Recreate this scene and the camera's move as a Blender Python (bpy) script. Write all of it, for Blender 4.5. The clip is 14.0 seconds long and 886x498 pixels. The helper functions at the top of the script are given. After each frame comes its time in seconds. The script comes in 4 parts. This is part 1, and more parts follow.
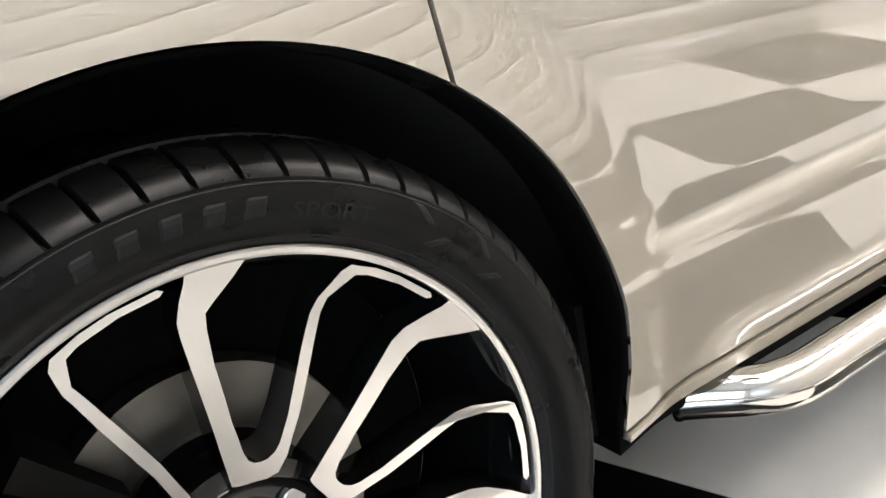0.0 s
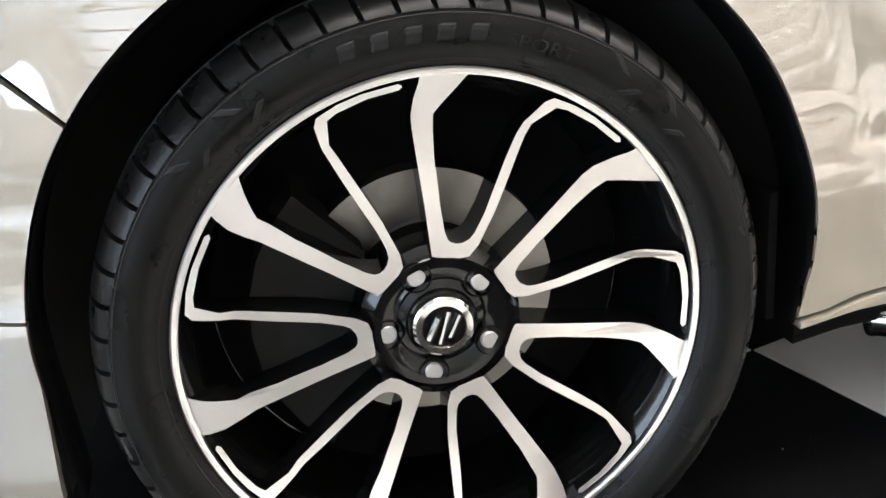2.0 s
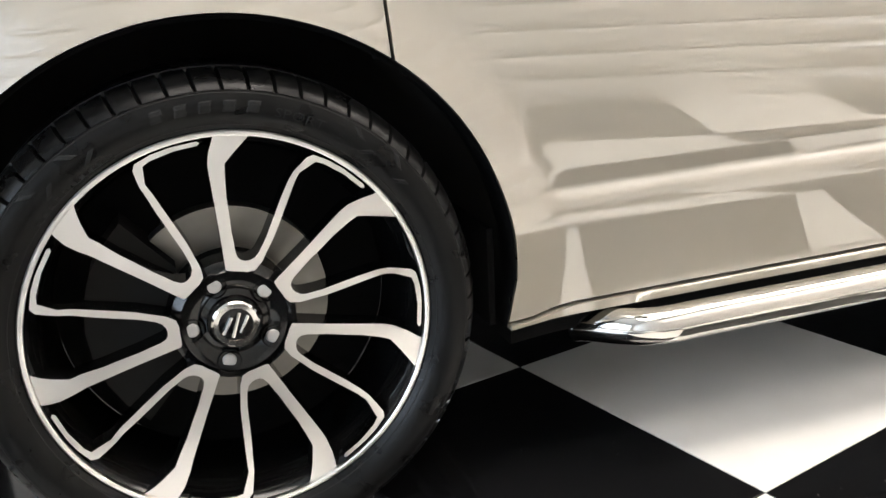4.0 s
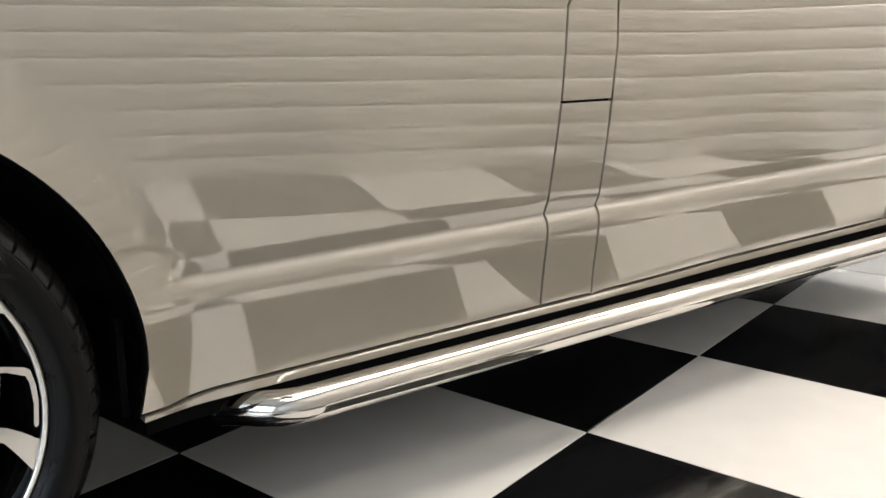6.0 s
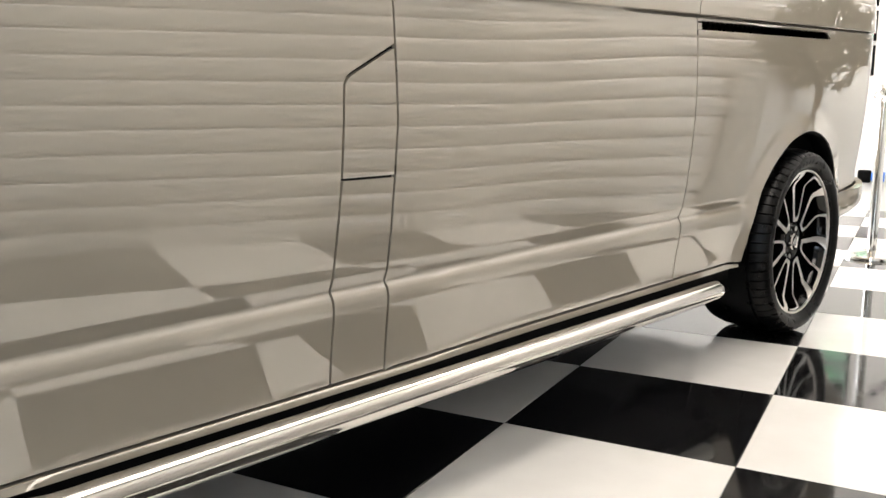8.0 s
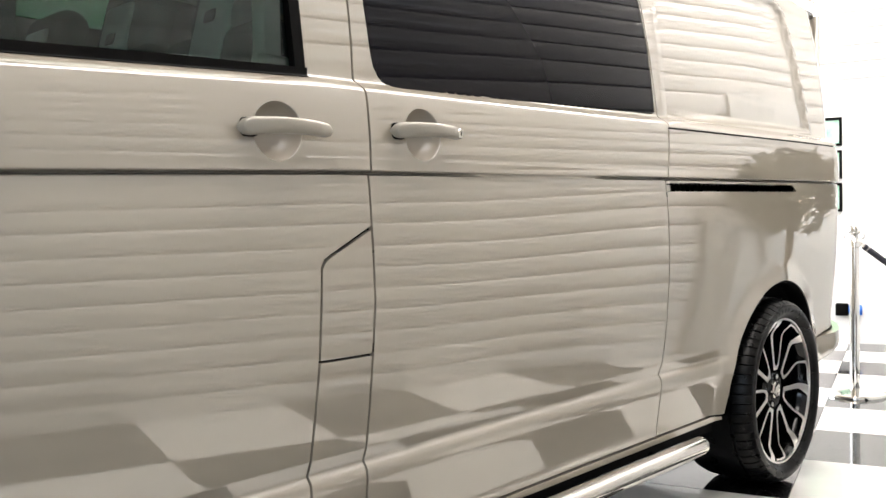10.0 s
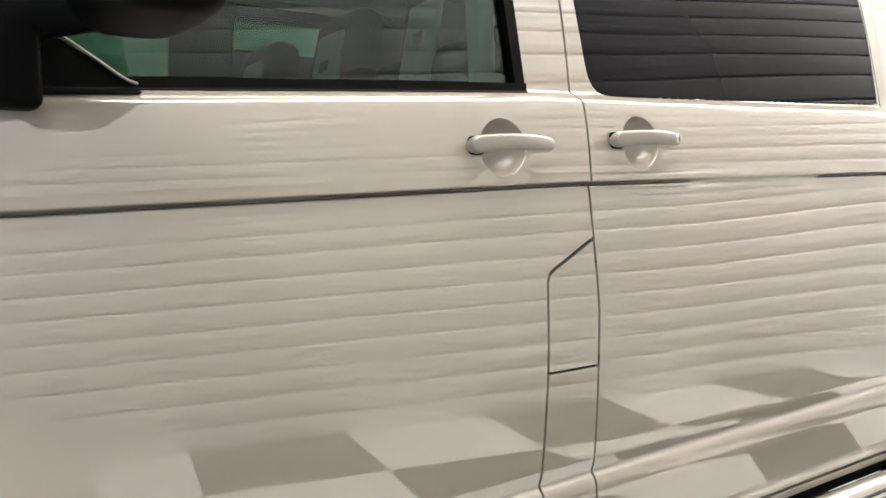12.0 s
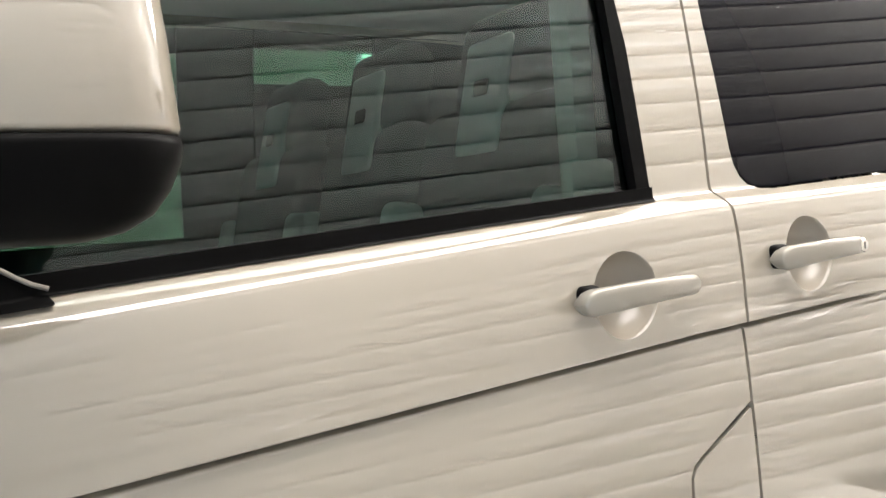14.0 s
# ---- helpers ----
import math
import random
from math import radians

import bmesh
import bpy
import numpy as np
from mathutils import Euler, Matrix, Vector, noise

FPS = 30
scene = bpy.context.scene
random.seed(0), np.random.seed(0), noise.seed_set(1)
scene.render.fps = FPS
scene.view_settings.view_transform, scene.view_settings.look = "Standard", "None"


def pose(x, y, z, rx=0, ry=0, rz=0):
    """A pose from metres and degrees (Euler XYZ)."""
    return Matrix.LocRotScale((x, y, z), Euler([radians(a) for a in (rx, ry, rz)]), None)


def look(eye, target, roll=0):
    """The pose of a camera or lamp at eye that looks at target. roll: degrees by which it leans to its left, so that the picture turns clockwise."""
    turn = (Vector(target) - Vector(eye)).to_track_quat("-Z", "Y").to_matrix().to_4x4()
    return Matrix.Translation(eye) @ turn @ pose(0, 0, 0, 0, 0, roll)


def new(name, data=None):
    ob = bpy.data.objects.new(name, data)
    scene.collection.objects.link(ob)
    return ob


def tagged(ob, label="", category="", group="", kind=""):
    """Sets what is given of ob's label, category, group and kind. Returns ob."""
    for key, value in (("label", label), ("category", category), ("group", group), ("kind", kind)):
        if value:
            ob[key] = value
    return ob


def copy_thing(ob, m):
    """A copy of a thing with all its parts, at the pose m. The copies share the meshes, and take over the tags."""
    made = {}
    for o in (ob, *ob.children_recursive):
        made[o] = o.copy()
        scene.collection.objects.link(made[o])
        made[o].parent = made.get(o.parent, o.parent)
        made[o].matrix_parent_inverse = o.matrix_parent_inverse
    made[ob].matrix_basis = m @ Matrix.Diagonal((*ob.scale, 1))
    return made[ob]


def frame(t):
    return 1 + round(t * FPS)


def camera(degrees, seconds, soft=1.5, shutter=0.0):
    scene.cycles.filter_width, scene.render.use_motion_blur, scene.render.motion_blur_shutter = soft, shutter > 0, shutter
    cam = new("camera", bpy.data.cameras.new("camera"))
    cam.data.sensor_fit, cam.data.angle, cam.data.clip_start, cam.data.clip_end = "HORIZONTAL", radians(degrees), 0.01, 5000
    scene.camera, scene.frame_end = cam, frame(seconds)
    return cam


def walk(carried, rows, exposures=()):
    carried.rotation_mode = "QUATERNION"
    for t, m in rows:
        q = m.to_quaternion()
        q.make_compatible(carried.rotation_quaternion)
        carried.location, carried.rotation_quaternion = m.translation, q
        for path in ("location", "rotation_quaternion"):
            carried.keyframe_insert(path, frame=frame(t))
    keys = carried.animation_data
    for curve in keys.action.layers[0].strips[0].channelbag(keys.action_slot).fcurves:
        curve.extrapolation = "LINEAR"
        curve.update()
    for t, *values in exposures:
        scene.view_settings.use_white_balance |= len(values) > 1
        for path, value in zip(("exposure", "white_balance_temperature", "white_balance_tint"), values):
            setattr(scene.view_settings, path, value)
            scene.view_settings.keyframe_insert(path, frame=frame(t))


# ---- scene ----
cam = camera(53.3, 14.0)
PATH = [
    (0, (-0.147, -0.601, 0.787), (0.832, 1.017, 0.136), -10.2),
    (0.5, (-0.12, -0.539, 0.754), (0.472, 1.261, 0.115), -10.4),
    (1, (-0.106, -0.558, 0.7), (0.195, 1.309, 0.05), -10.0),
    (1.5, (-0.098, -0.651, 0.659), (0.103, 1.213, -0.037), -8.1),
    (2, (-0.127, -0.801, 0.741), (0.18, 1.041, 0.027), -6.0),
    (2.2, (-0.125, -0.882, 0.748), (0.178, 0.977, 0.077), -6.2),
    (4.3, (-0.047, -1.164, 0.785), (0.621, 0.633, 0.213), -2.3),
    (4.5, (-0.032, -1.177, 0.791), (0.699, 0.597, 0.228), -1.9),
    (5, (-0.005, -1.198, 0.801), (0.885, 0.511, 0.265), -1.0),
    (5.5, (0.022, -1.214, 0.807), (1.05, 0.427, 0.306), -0.4),
    (6, (0.037, -1.23, 0.815), (1.192, 0.336, 0.354), 0.1),
    (6.5, (0.059, -1.253, 0.833), (1.313, 0.244, 0.401), 0.6),
    (7, (0.1, -1.255, 0.835), (1.445, 0.17, 0.435), 0.7),
    (7.2, (0.114, -1.26, 0.836), (1.489, 0.14, 0.449), 0.7),
    (9.3, (0.158, -1.305, 0.894), (1.625, 0.044, 0.724), -0.9),
    (9.5, (0.153, -1.302, 0.908), (1.626, 0.045, 0.776), -0.7),
    (10, (0.153, -1.298, 0.939), (1.628, 0.053, 0.905), -0.7),
    (10.5, (0.149, -1.298, 0.958), (1.618, 0.06, 0.981), -1.1),
    (11, (0.134, -1.291, 0.963), (1.55, 0.121, 0.991), -1.6),
    (11.5, (0.092, -1.28, 0.963), (1.402, 0.232, 0.973), -2.1),
    (12, (0.07, -1.242, 0.958), (1.257, 0.367, 0.944), -2.6),
    (12.5, (0.066, -1.17, 0.944), (1.188, 0.485, 0.903), -3.6),
    (13, (0.096, -1.012, 0.925), (1.217, 0.643, 0.879), -5.1),
    (13.5, (0.185, -0.841, 1.015), (1.354, 0.781, 1.003), -5.3),
    (14, (0.343, -0.797, 1.235), (1.442, 0.872, 1.17), -4.3),
]
EXPOSURES = [(0, 0.25, 6250, 10), (1.0, 0.65, 6200, 10), (2.2, 0.6, 6150, 10), (4.3, 0.2, 6350, 10), (4.6, 0.15, 6380, 10), (5.0, -0.05, 6400, 10), (6.5, -0.62, 6400, 10), (7.0, -0.65, 6400, 10), (9.3, -0.55, 6300, 10), (10.5, -0.6, 6150, 10), (11.0, -0.62, 6150, 10), (11.5, -0.45, 6150, 10), (12.0, -0.25, 6200, 10), (12.5, -0.2, 6300, 10), (13.0, 0.2, 6300, 10), (13.6, 0.12, 6250, 10), (14.0, -0.08, 6200, 10)]
walk(cam, [(t, look(eye, target, roll)) for t, eye, target, roll in PATH], EXPOSURES)

# ---- light ----
scene.view_settings.exposure = 0.0
world = bpy.data.worlds.new("showroom_world")
scene.world = world
world.use_nodes = True
world.node_tree.nodes["Background"].inputs[0].default_value = (0.9, 0.95, 1.0, 1)
world.node_tree.nodes["Background"].inputs[1].default_value = 0.0
LAMP = 115.0       # watts of the long ceiling light
FILL_REAR = 150.0  # unseen row added to brighten the bay behind the van
DAYLIGHT = 28.0   # watts through the front window
FILL_NORTH = 320.0  # watts of the fill light added at the north wall

from mathutils import geometry

# ---- materials ----


def material(name, color, rough=0.5, metal=0.0, coat=0.0, coat_rough=0.03, spec=0.5):
    m = bpy.data.materials.new(name)
    m.use_nodes = True
    b = m.node_tree.nodes["Principled BSDF"]
    b.inputs["Base Color"].default_value = (*color, 1)
    b.inputs["Roughness"].default_value = rough
    b.inputs["Metallic"].default_value = metal
    b.inputs["Coat Weight"].default_value = coat
    b.inputs["Coat Roughness"].default_value = coat_rough
    b.inputs["Specular IOR Level"].default_value = spec
    return m


def bsdf(m):
    return m.node_tree.nodes["Principled BSDF"]


def coords(m, scale=(1, 1, 1), kind="Object"):
    nt = m.node_tree
    tc = nt.nodes.new("ShaderNodeTexCoord")
    mp = nt.nodes.new("ShaderNodeMapping")
    mp.inputs["Scale"].default_value = scale
    nt.links.new(tc.outputs[kind], mp.inputs["Vector"])
    return mp.outputs["Vector"]


def noise_node(m, scale, detail=4.0, stretch=(1, 1, 1)):
    n = m.node_tree.nodes.new("ShaderNodeTexNoise")
    n.inputs["Scale"].default_value = scale
    n.inputs["Detail"].default_value = detail
    m.node_tree.links.new(coords(m, stretch), n.inputs["Vector"])
    return n.outputs["Fac"]


def ramp(m, fac, stops):
    r = m.node_tree.nodes.new("ShaderNodeValToRGB")
    e = r.color_ramp.elements
    while len(e) < len(stops):
        e.new(0.5)
    for k, (p, c) in zip(e, stops):
        k.position, k.color = p, (*c, 1) if len(c) == 3 else c
    m.node_tree.links.new(fac, r.inputs["Fac"])
    return r.outputs["Color"]


def tint(m, fac, a, b):
    m.node_tree.links.new(ramp(m, fac, ((0.3, a), (0.7, b))), bsdf(m).inputs["Base Color"])


def rough_by(m, fac, a, b):
    g = lambda v: (v, v, v)
    m.node_tree.links.new(ramp(m, fac, ((0.3, g(a)), (0.7, g(b)))), bsdf(m).inputs["Roughness"])


def bump(m, fac, strength, distance):
    n = m.node_tree.nodes.new("ShaderNodeBump")
    n.inputs["Strength"].default_value = strength
    n.inputs["Distance"].default_value = distance
    m.node_tree.links.new(fac, n.inputs["Height"])
    m.node_tree.links.new(n.outputs["Normal"], bsdf(m).inputs["Normal"])
    return n


PAINT = material("beige_paint", (0.37, 0.333, 0.273), 0.5, 0.0, 1.0, 0.0, 0.0)
tint(PAINT, noise_node(PAINT, 3.0), (0.365, 0.329, 0.27), (0.375, 0.338, 0.276))
bsdf(PAINT).inputs["Coat IOR"].default_value = 2.4
BLACK = material("black_plastic", (0.0025, 0.0025, 0.0025), 0.5, spec=0.06)
bump(BLACK, noise_node(BLACK, 700.0), 0.12, 0.0005)
GLOSS = material("gloss_black", (0.003, 0.003, 0.003), 0.1, spec=0.4)
# near-black: puts shade into gaps behind panels, also serves black parts
VOID = material("black_and_gap_shade", (0.004, 0.004, 0.004), 0.9, spec=0.1)
LINER = material("arch_liner", (0.022, 0.021, 0.020), 0.85, spec=0.15)
RUBBER = material("tyre_rubber", (0.0035, 0.0035, 0.0035), 0.36, spec=0.18)
rough_by(RUBBER, noise_node(RUBBER, 22.0), 0.22, 0.42)
bump(RUBBER, noise_node(RUBBER, 420.0), 0.2, 0.0006)
RUBBER_MARK = material("raised_rubber", (0.006, 0.006, 0.006), 0.6, spec=0.3)
POLISH = material("machined_alloy", (0.87, 0.85, 0.82), 0.3, 1.0)
rough_by(POLISH, noise_node(POLISH, 6.0, 2.0), 0.27, 0.32)
SATIN_PAINT = material("satin_beige_shell", (0.37, 0.333, 0.273), 0.45, coat=1.0, coat_rough=0.30, spec=0.0)
bsdf(SATIN_PAINT).inputs["Coat IOR"].default_value = 1.9
bump(SATIN_PAINT, noise_node(SATIN_PAINT, 900.0), 0.05, 0.0004)
CHROME = material("chrome", (0.70, 0.68, 0.64), 0.08, 1.0)
rough_by(CHROME, noise_node(CHROME, 8.0), 0.06, 0.11)
ZINC = material("zinc_bolt", (0.55, 0.55, 0.54), 0.38, 0.9)
# near-black wall behind the boards puts the joints' shadow into its colour
JOINT_SHADE = material("joint_shade_black", (0.02, 0.02, 0.02), 0.9)
STEEL = material("brake_steel", (0.30, 0.285, 0.26), 0.34, 1.0)
rough_by(STEEL, noise_node(STEEL, 60.0), 0.3, 0.5)
SATIN = material("satin_handle", (0.31, 0.29, 0.248), 0.36, 0.3, 0.4, 0.08)
TINTED = material("dark_tinted_glass", (0.007, 0.007, 0.009), 0.02, spec=0.1)
WHITE_WALL = material("white_plaster", (0.78, 0.77, 0.75), 0.6)
bump(WHITE_WALL, noise_node(WHITE_WALL, 90.0), 0.1, 0.002)
SLAT = material("grey_white_cladding", (0.70, 0.685, 0.66), 0.4, coat=1.0, coat_rough=0.045)
bsdf(SLAT).inputs["Coat IOR"].default_value = 1.7
rough_by(SLAT, noise_node(SLAT, 6.0), 0.35, 0.5)
CEIL = material("white_ceiling", (0.75, 0.74, 0.72), 0.8)
TILE_W = material("white_tile", (0.72, 0.71, 0.68), 0.06, spec=0.5)
tint(TILE_W, noise_node(TILE_W, 7.0, 6.0), (0.69, 0.68, 0.65), (0.74, 0.73, 0.70))
rough_by(TILE_W, noise_node(TILE_W, 18.0, 6.0), 0.04, 0.13)
TILE_B = material("black_tile", (0.006, 0.006, 0.0065), 0.05, spec=0.5)
rough_by(TILE_B, noise_node(TILE_B, 18.0, 6.0), 0.04, 0.12)
bsdf(TILE_B).inputs["Base Color"].default_value = (0.006, 0.006, 0.0065, 1)
TILE_B.node_tree.links.new(ramp(TILE_B, noise_node(TILE_B, 95.0, 2.0), ((0.70, (0.006, 0.006, 0.0065)), (0.78, (0.06, 0.058, 0.055)))), bsdf(TILE_B).inputs["Base Color"])  # dust specks
GROUT = material("dark_grout", (0.05, 0.05, 0.05), 0.9)
RED = material("red_lens", (0.45, 0.02, 0.03), 0.08, coat=1.0)
SEAT = material("grey_seat_cloth", (0.035, 0.037, 0.038), 0.9)
SEAT_LIGHT = material("pale_seat_cloth", (0.36, 0.37, 0.35), 0.85)
TRIM = material("pale_trim", (0.42, 0.43, 0.41), 0.6)
LEAF = material("dark_leaf", (0.016, 0.026, 0.012), 0.5)
BARK = material("bark", (0.10, 0.075, 0.05), 0.9)
ROPE = material("dark_rope", (0.02, 0.02, 0.03), 0.8)
GREY = material("grey_panel", (0.60, 0.60, 0.585), 0.6)
BLUE = material("blue_plastic", (0.02, 0.15, 0.6), 0.4)


def glass_material(name, color):
    m = bpy.data.materials.new(name)
    m.use_nodes = True
    b = m.node_tree.nodes["Principled BSDF"]
    b.inputs["Base Color"].default_value = (*color, 1)
    b.inputs["Roughness"].default_value = 0.0
    b.inputs["Transmission Weight"].default_value = 1.0
    b.inputs["IOR"].default_value = 1.42
    return m


def lamp_material(name, strength):
    m = bpy.data.materials.new(name)
    m.use_nodes = True
    b = m.node_tree.nodes["Principled BSDF"]
    b.inputs["Base Color"].default_value = (0.9, 0.9, 0.9, 1)
    b.inputs["Emission Color"].default_value = (1.0, 0.90, 0.80, 1)
    b.inputs["Emission Strength"].default_value = strength
    m.cycles.emission_sampling = "NONE"
    return m


GLASS = glass_material("green_tinted_glass", (0.36, 0.54, 0.47))
# far-side copy of the green glass, darkened to dim the light through it
GLASS_FAR = glass_material("dimming_green_glass", (0.08, 0.135, 0.09))
SKY = lamp_material("daylight", 3.0)
bsdf(SKY).inputs["Emission Color"].default_value = (0.72, 0.85, 1.0, 1)

# ---- mesh helpers ----


def mesh_of(name, verts, faces, smooth=True):
    me = bpy.data.meshes.new(name)
    me.from_pydata([tuple(v) for v in verts], [], faces)
    me.update()
    if smooth:
        me.polygons.foreach_set("use_smooth", [True] * len(me.polygons))
    return me


def thing(name, me, mat, label="", category="", group="", kind="", parent=None):
    ob = new(name, me)
    if me is not None and mat is not None:
        for q in mat if isinstance(mat, (list, tuple)) else (mat,):
            me.materials.append(q)
    if parent is not None:
        ob.parent = parent
    return tagged(ob, label, category, group, kind)


def part(name, me, mat, parent, label=""):
    return thing(name, me, mat, label, parent=parent)


def bm_mesh(name, bm, smooth=True, angle=35):
    bm.normal_update()
    me = bpy.data.meshes.new(name)
    if smooth:
        lim = radians(angle)
        for f in bm.faces:
            f.smooth = True
        for e in bm.edges:
            if len(e.link_faces) == 2 and e.calc_face_angle(0) > lim:
                e.smooth = False
    bm.to_mesh(me)
    bm.free()
    return me


def box(name, x0, x1, y0, y1, z0, z1, bevel=0.0, segments=2):
    bm = bmesh.new()
    bmesh.ops.create_cube(bm, size=1.0, matrix=Matrix.Translation(((x0 + x1) / 2, (y0 + y1) / 2, (z0 + z1) / 2)) @ Matrix.Diagonal((x1 - x0, y1 - y0, z1 - z0, 1)))
    if bevel:
        bmesh.ops.bevel(bm, geom=bm.edges[:], offset=bevel, segments=segments, affect="EDGES", profile=0.5)
    return bm_mesh(name, bm)


def revolve(name, profile, n=96, closed=False, phase=0.0):
    """A turned shape round the y axis, from (radius, y) pairs."""
    k = len(profile)
    verts = [(r * math.cos(phase + 2 * math.pi * i / n), y, r * math.sin(phase + 2 * math.pi * i / n)) for i in range(n) for r, y in profile]
    faces = []
    for i in range(n):
        j = (i + 1) % n
        for a in range(k if closed else k - 1):
            b = (a + 1) % k
            faces.append((i * k + a, j * k + a, j * k + b, i * k + b))
    bm = bmesh.new()
    me = mesh_of(name, verts, faces)
    bm.from_mesh(me)
    bpy.data.meshes.remove(me)
    bmesh.ops.remove_doubles(bm, verts=bm.verts, dist=1e-6)
    bmesh.ops.recalc_face_normals(bm, faces=bm.faces)
    return bm_mesh(name, bm, angle=32)


def tube_mesh(name, pts, radius, n=24, caps=True):
    """A round bar along the points; radius may be one number or one for each point."""
    P = [Vector(p) for p in pts]
    R = radius if isinstance(radius, (list, tuple)) else [radius] * len(P)
    verts, faces = [], []
    up = Vector((0, 0, 1))
    for i, p in enumerate(P):
        d = (P[min(i + 1, len(P) - 1)] - P[max(i - 1, 0)]).normalized()
        s = d.cross(up)
        if s.length < 1e-3:
            s = d.cross(Vector((1, 0, 0)))
        s.normalize()
        u = s.cross(d)
        for k in range(n):
            a = 2 * math.pi * k / n
            verts.append(p + R[i] * (math.cos(a) * s + math.sin(a) * u))
    for i in range(len(P) - 1):
        for k in range(n):
            j = (k + 1) % n
            faces.append((i * n + k, i * n + j, (i + 1) * n + j, (i + 1) * n + k))
    if caps:
        faces.append(tuple(range(n))[::-1])
        faces.append(tuple(range((len(P) - 1) * n, len(P) * n)))
    bm = bmesh.new()
    me = mesh_of(name, verts, faces)
    bm.from_mesh(me)
    bpy.data.meshes.remove(me)
    bmesh.ops.recalc_face_normals(bm, faces=bm.faces)
    return bm_mesh(name, bm, angle=40)


# ---- the van's side surface ----
# height, depth and slope at the joints of the section's curves
KNOTS = ((0.20, 0.031, -0.20), (0.262, 0.0180, -0.03), (0.30, 0.0166, -0.06), (0.425, 0.0022, -0.17), (0.447, 0.0, -0.05), (0.455, 0.0, 0.0), (0.466, 0.0010, 0.15), (0.475, 0.0045, 0.55),
         (0.4825, 0.0096, 0.50), (0.486, 0.0112, 0.0), (0.4885, 0.0105, -0.4), (0.511, 0.0030, -0.30), (0.517, 0.0016, -0.16), (0.526, 0.0005, -0.112), (0.568, -0.0038, -0.096), (0.607, -0.0073, -0.082),
         (0.664, -0.0116, -0.066), (0.74, -0.0157, -0.043), (0.815, -0.01806, -0.019), (0.85, -0.0185, -0.006), (0.923, -0.0180, 0.021), (0.969, -0.0168, 0.033), (1.008, -0.0152, 0.053), (1.035, -0.0135, 0.075),
         (1.0525, -0.0116, 0.09), (1.0575, 0.0085, 0.0), (1.0612, -0.0200, -6.0), (1.0618, -0.0214, 0.0), (1.085, -0.0206, 0.02), (1.127, -0.0189, 0.051), (1.172, -0.0152, 0.114),
         (1.19, -0.0129, 0.14), (1.214, -0.0088, 0.24), (1.221, -0.006, 0.8), (1.230, 0.0045, 1.5), (1.238, 0.0175, 1.7), (1.244, 0.0270, 0.8), (1.249, 0.0296, 0.15), (1.256, 0.0305, 0.078),
         (1.34, 0.0371, 0.080), (1.44, 0.0466, 0.112), (1.55, 0.061, 0.148), (1.66, 0.0793, 0.185), (1.80, 0.1084, 0.23), (1.87, 0.130, 0.45), (1.93, 0.185, 1.5), (1.965, 0.30, 4.0))
KZ = np.array([k[0] for k in KNOTS])
KY = np.array([k[1] for k in KNOTS])
KM = np.array([k[2] for k in KNOTS])


def profile_y(z):
    z = min(max(z, KZ[0]), KZ[-1])
    i = min(int(np.searchsorted(KZ, z, "right")) - 1, len(KZ) - 2)
    h = KZ[i + 1] - KZ[i]
    t = (z - KZ[i]) / h
    return (KY[i] * (2 * t**3 - 3 * t**2 + 1) + KM[i] * h * (t**3 - 2 * t**2 + t) + KY[i + 1] * (3 * t**2 - 2 * t**3) + KM[i + 1] * h * (t**3 - t**2))


def smooth(a, b, x):
    t = min(max((x - a) / (b - a), 0.0), 1.0)
    return t * t * (3 - 2 * t)


def rise(x, z):
    r = (x - 1.2) * (0.015 + 0.013 * min(max((z - 0.3) / 0.8, 0), 1))
    if x < 1.25:  # belt and waist fall more towards the front
        r -= (1.25 - x) * (0.015 * smooth(0.90, 1.05, z) + 0.018 * smooth(1.10, 1.21, z))
    return r


def level(x, z):
    q = z
    for _ in range(6):
        q = z - rise(x, q)
    return q


ARCHES = ((0.007, 0.348, 0.405), (3.405, 0.348, 0.404))


def bulge(x, q):
    """The side leans out a little more from the sliding door backwards."""
    k = min(max(q, 0.30), 0.85)
    y = 0.034 * smooth(1.40, 1.90, x) * (0.85 - k) ** 2
    k = min(max(q, 0.58), 1.04) - 0.58
    return y - 0.035 * smooth(1.55, 2.65, x) * (k * k / 0.6 if k < 0.3 else k - 0.15)


def side_y(x, q):
    """Depth of the outer skin at x and level q (height less the line's rise)."""
    z = q + rise(x, q)
    y = profile_y(q)
    if 0.447 < q < 0.526:  # the lower crease fades out before the arches
        f = smooth(0.440, 0.510, x) * (1 - smooth(2.93, 3.02, x))
        base = 0.0005 * smooth(0.447, 0.524, q)
        y = f * y + (1 - f) * base
    if 1.0525 < q < 1.0618:  # belt crease flattened mid sliding door, imitating a bright reflection in its dark line
        f = 0.85 * smooth(1.56, 1.72, x) * (1 - smooth(2.12, 2.24, x))
        y += f * (-0.0116 - 0.0098 * (q - 1.0525) / 0.0093 - y) * 0.5 + f * (-0.0116 - 0.0098 * smooth(1.0525, 1.0618, q) - y) * 0.5
    y += bulge(x, q)
    for cx, cz, r in ARCHES:
        d = math.hypot(x - cx, z - cz) - r if z > cz else abs(x - cx) - r
        if d < 0.09:  # flared lip round the wheel arch
            y -= 0.21 * (0.070 - d if d < 0.05 else (0.09 - d) ** 2 / 0.08)
    if x < -0.1:
        y += 0.30 * (-0.1 - x) ** 2
    if x > 3.3:
        y += 0.035 * (x - 3.3) ** 2
    if x > 4.0:
        y += 1.6 * (x - 4.0) ** 2
    return y


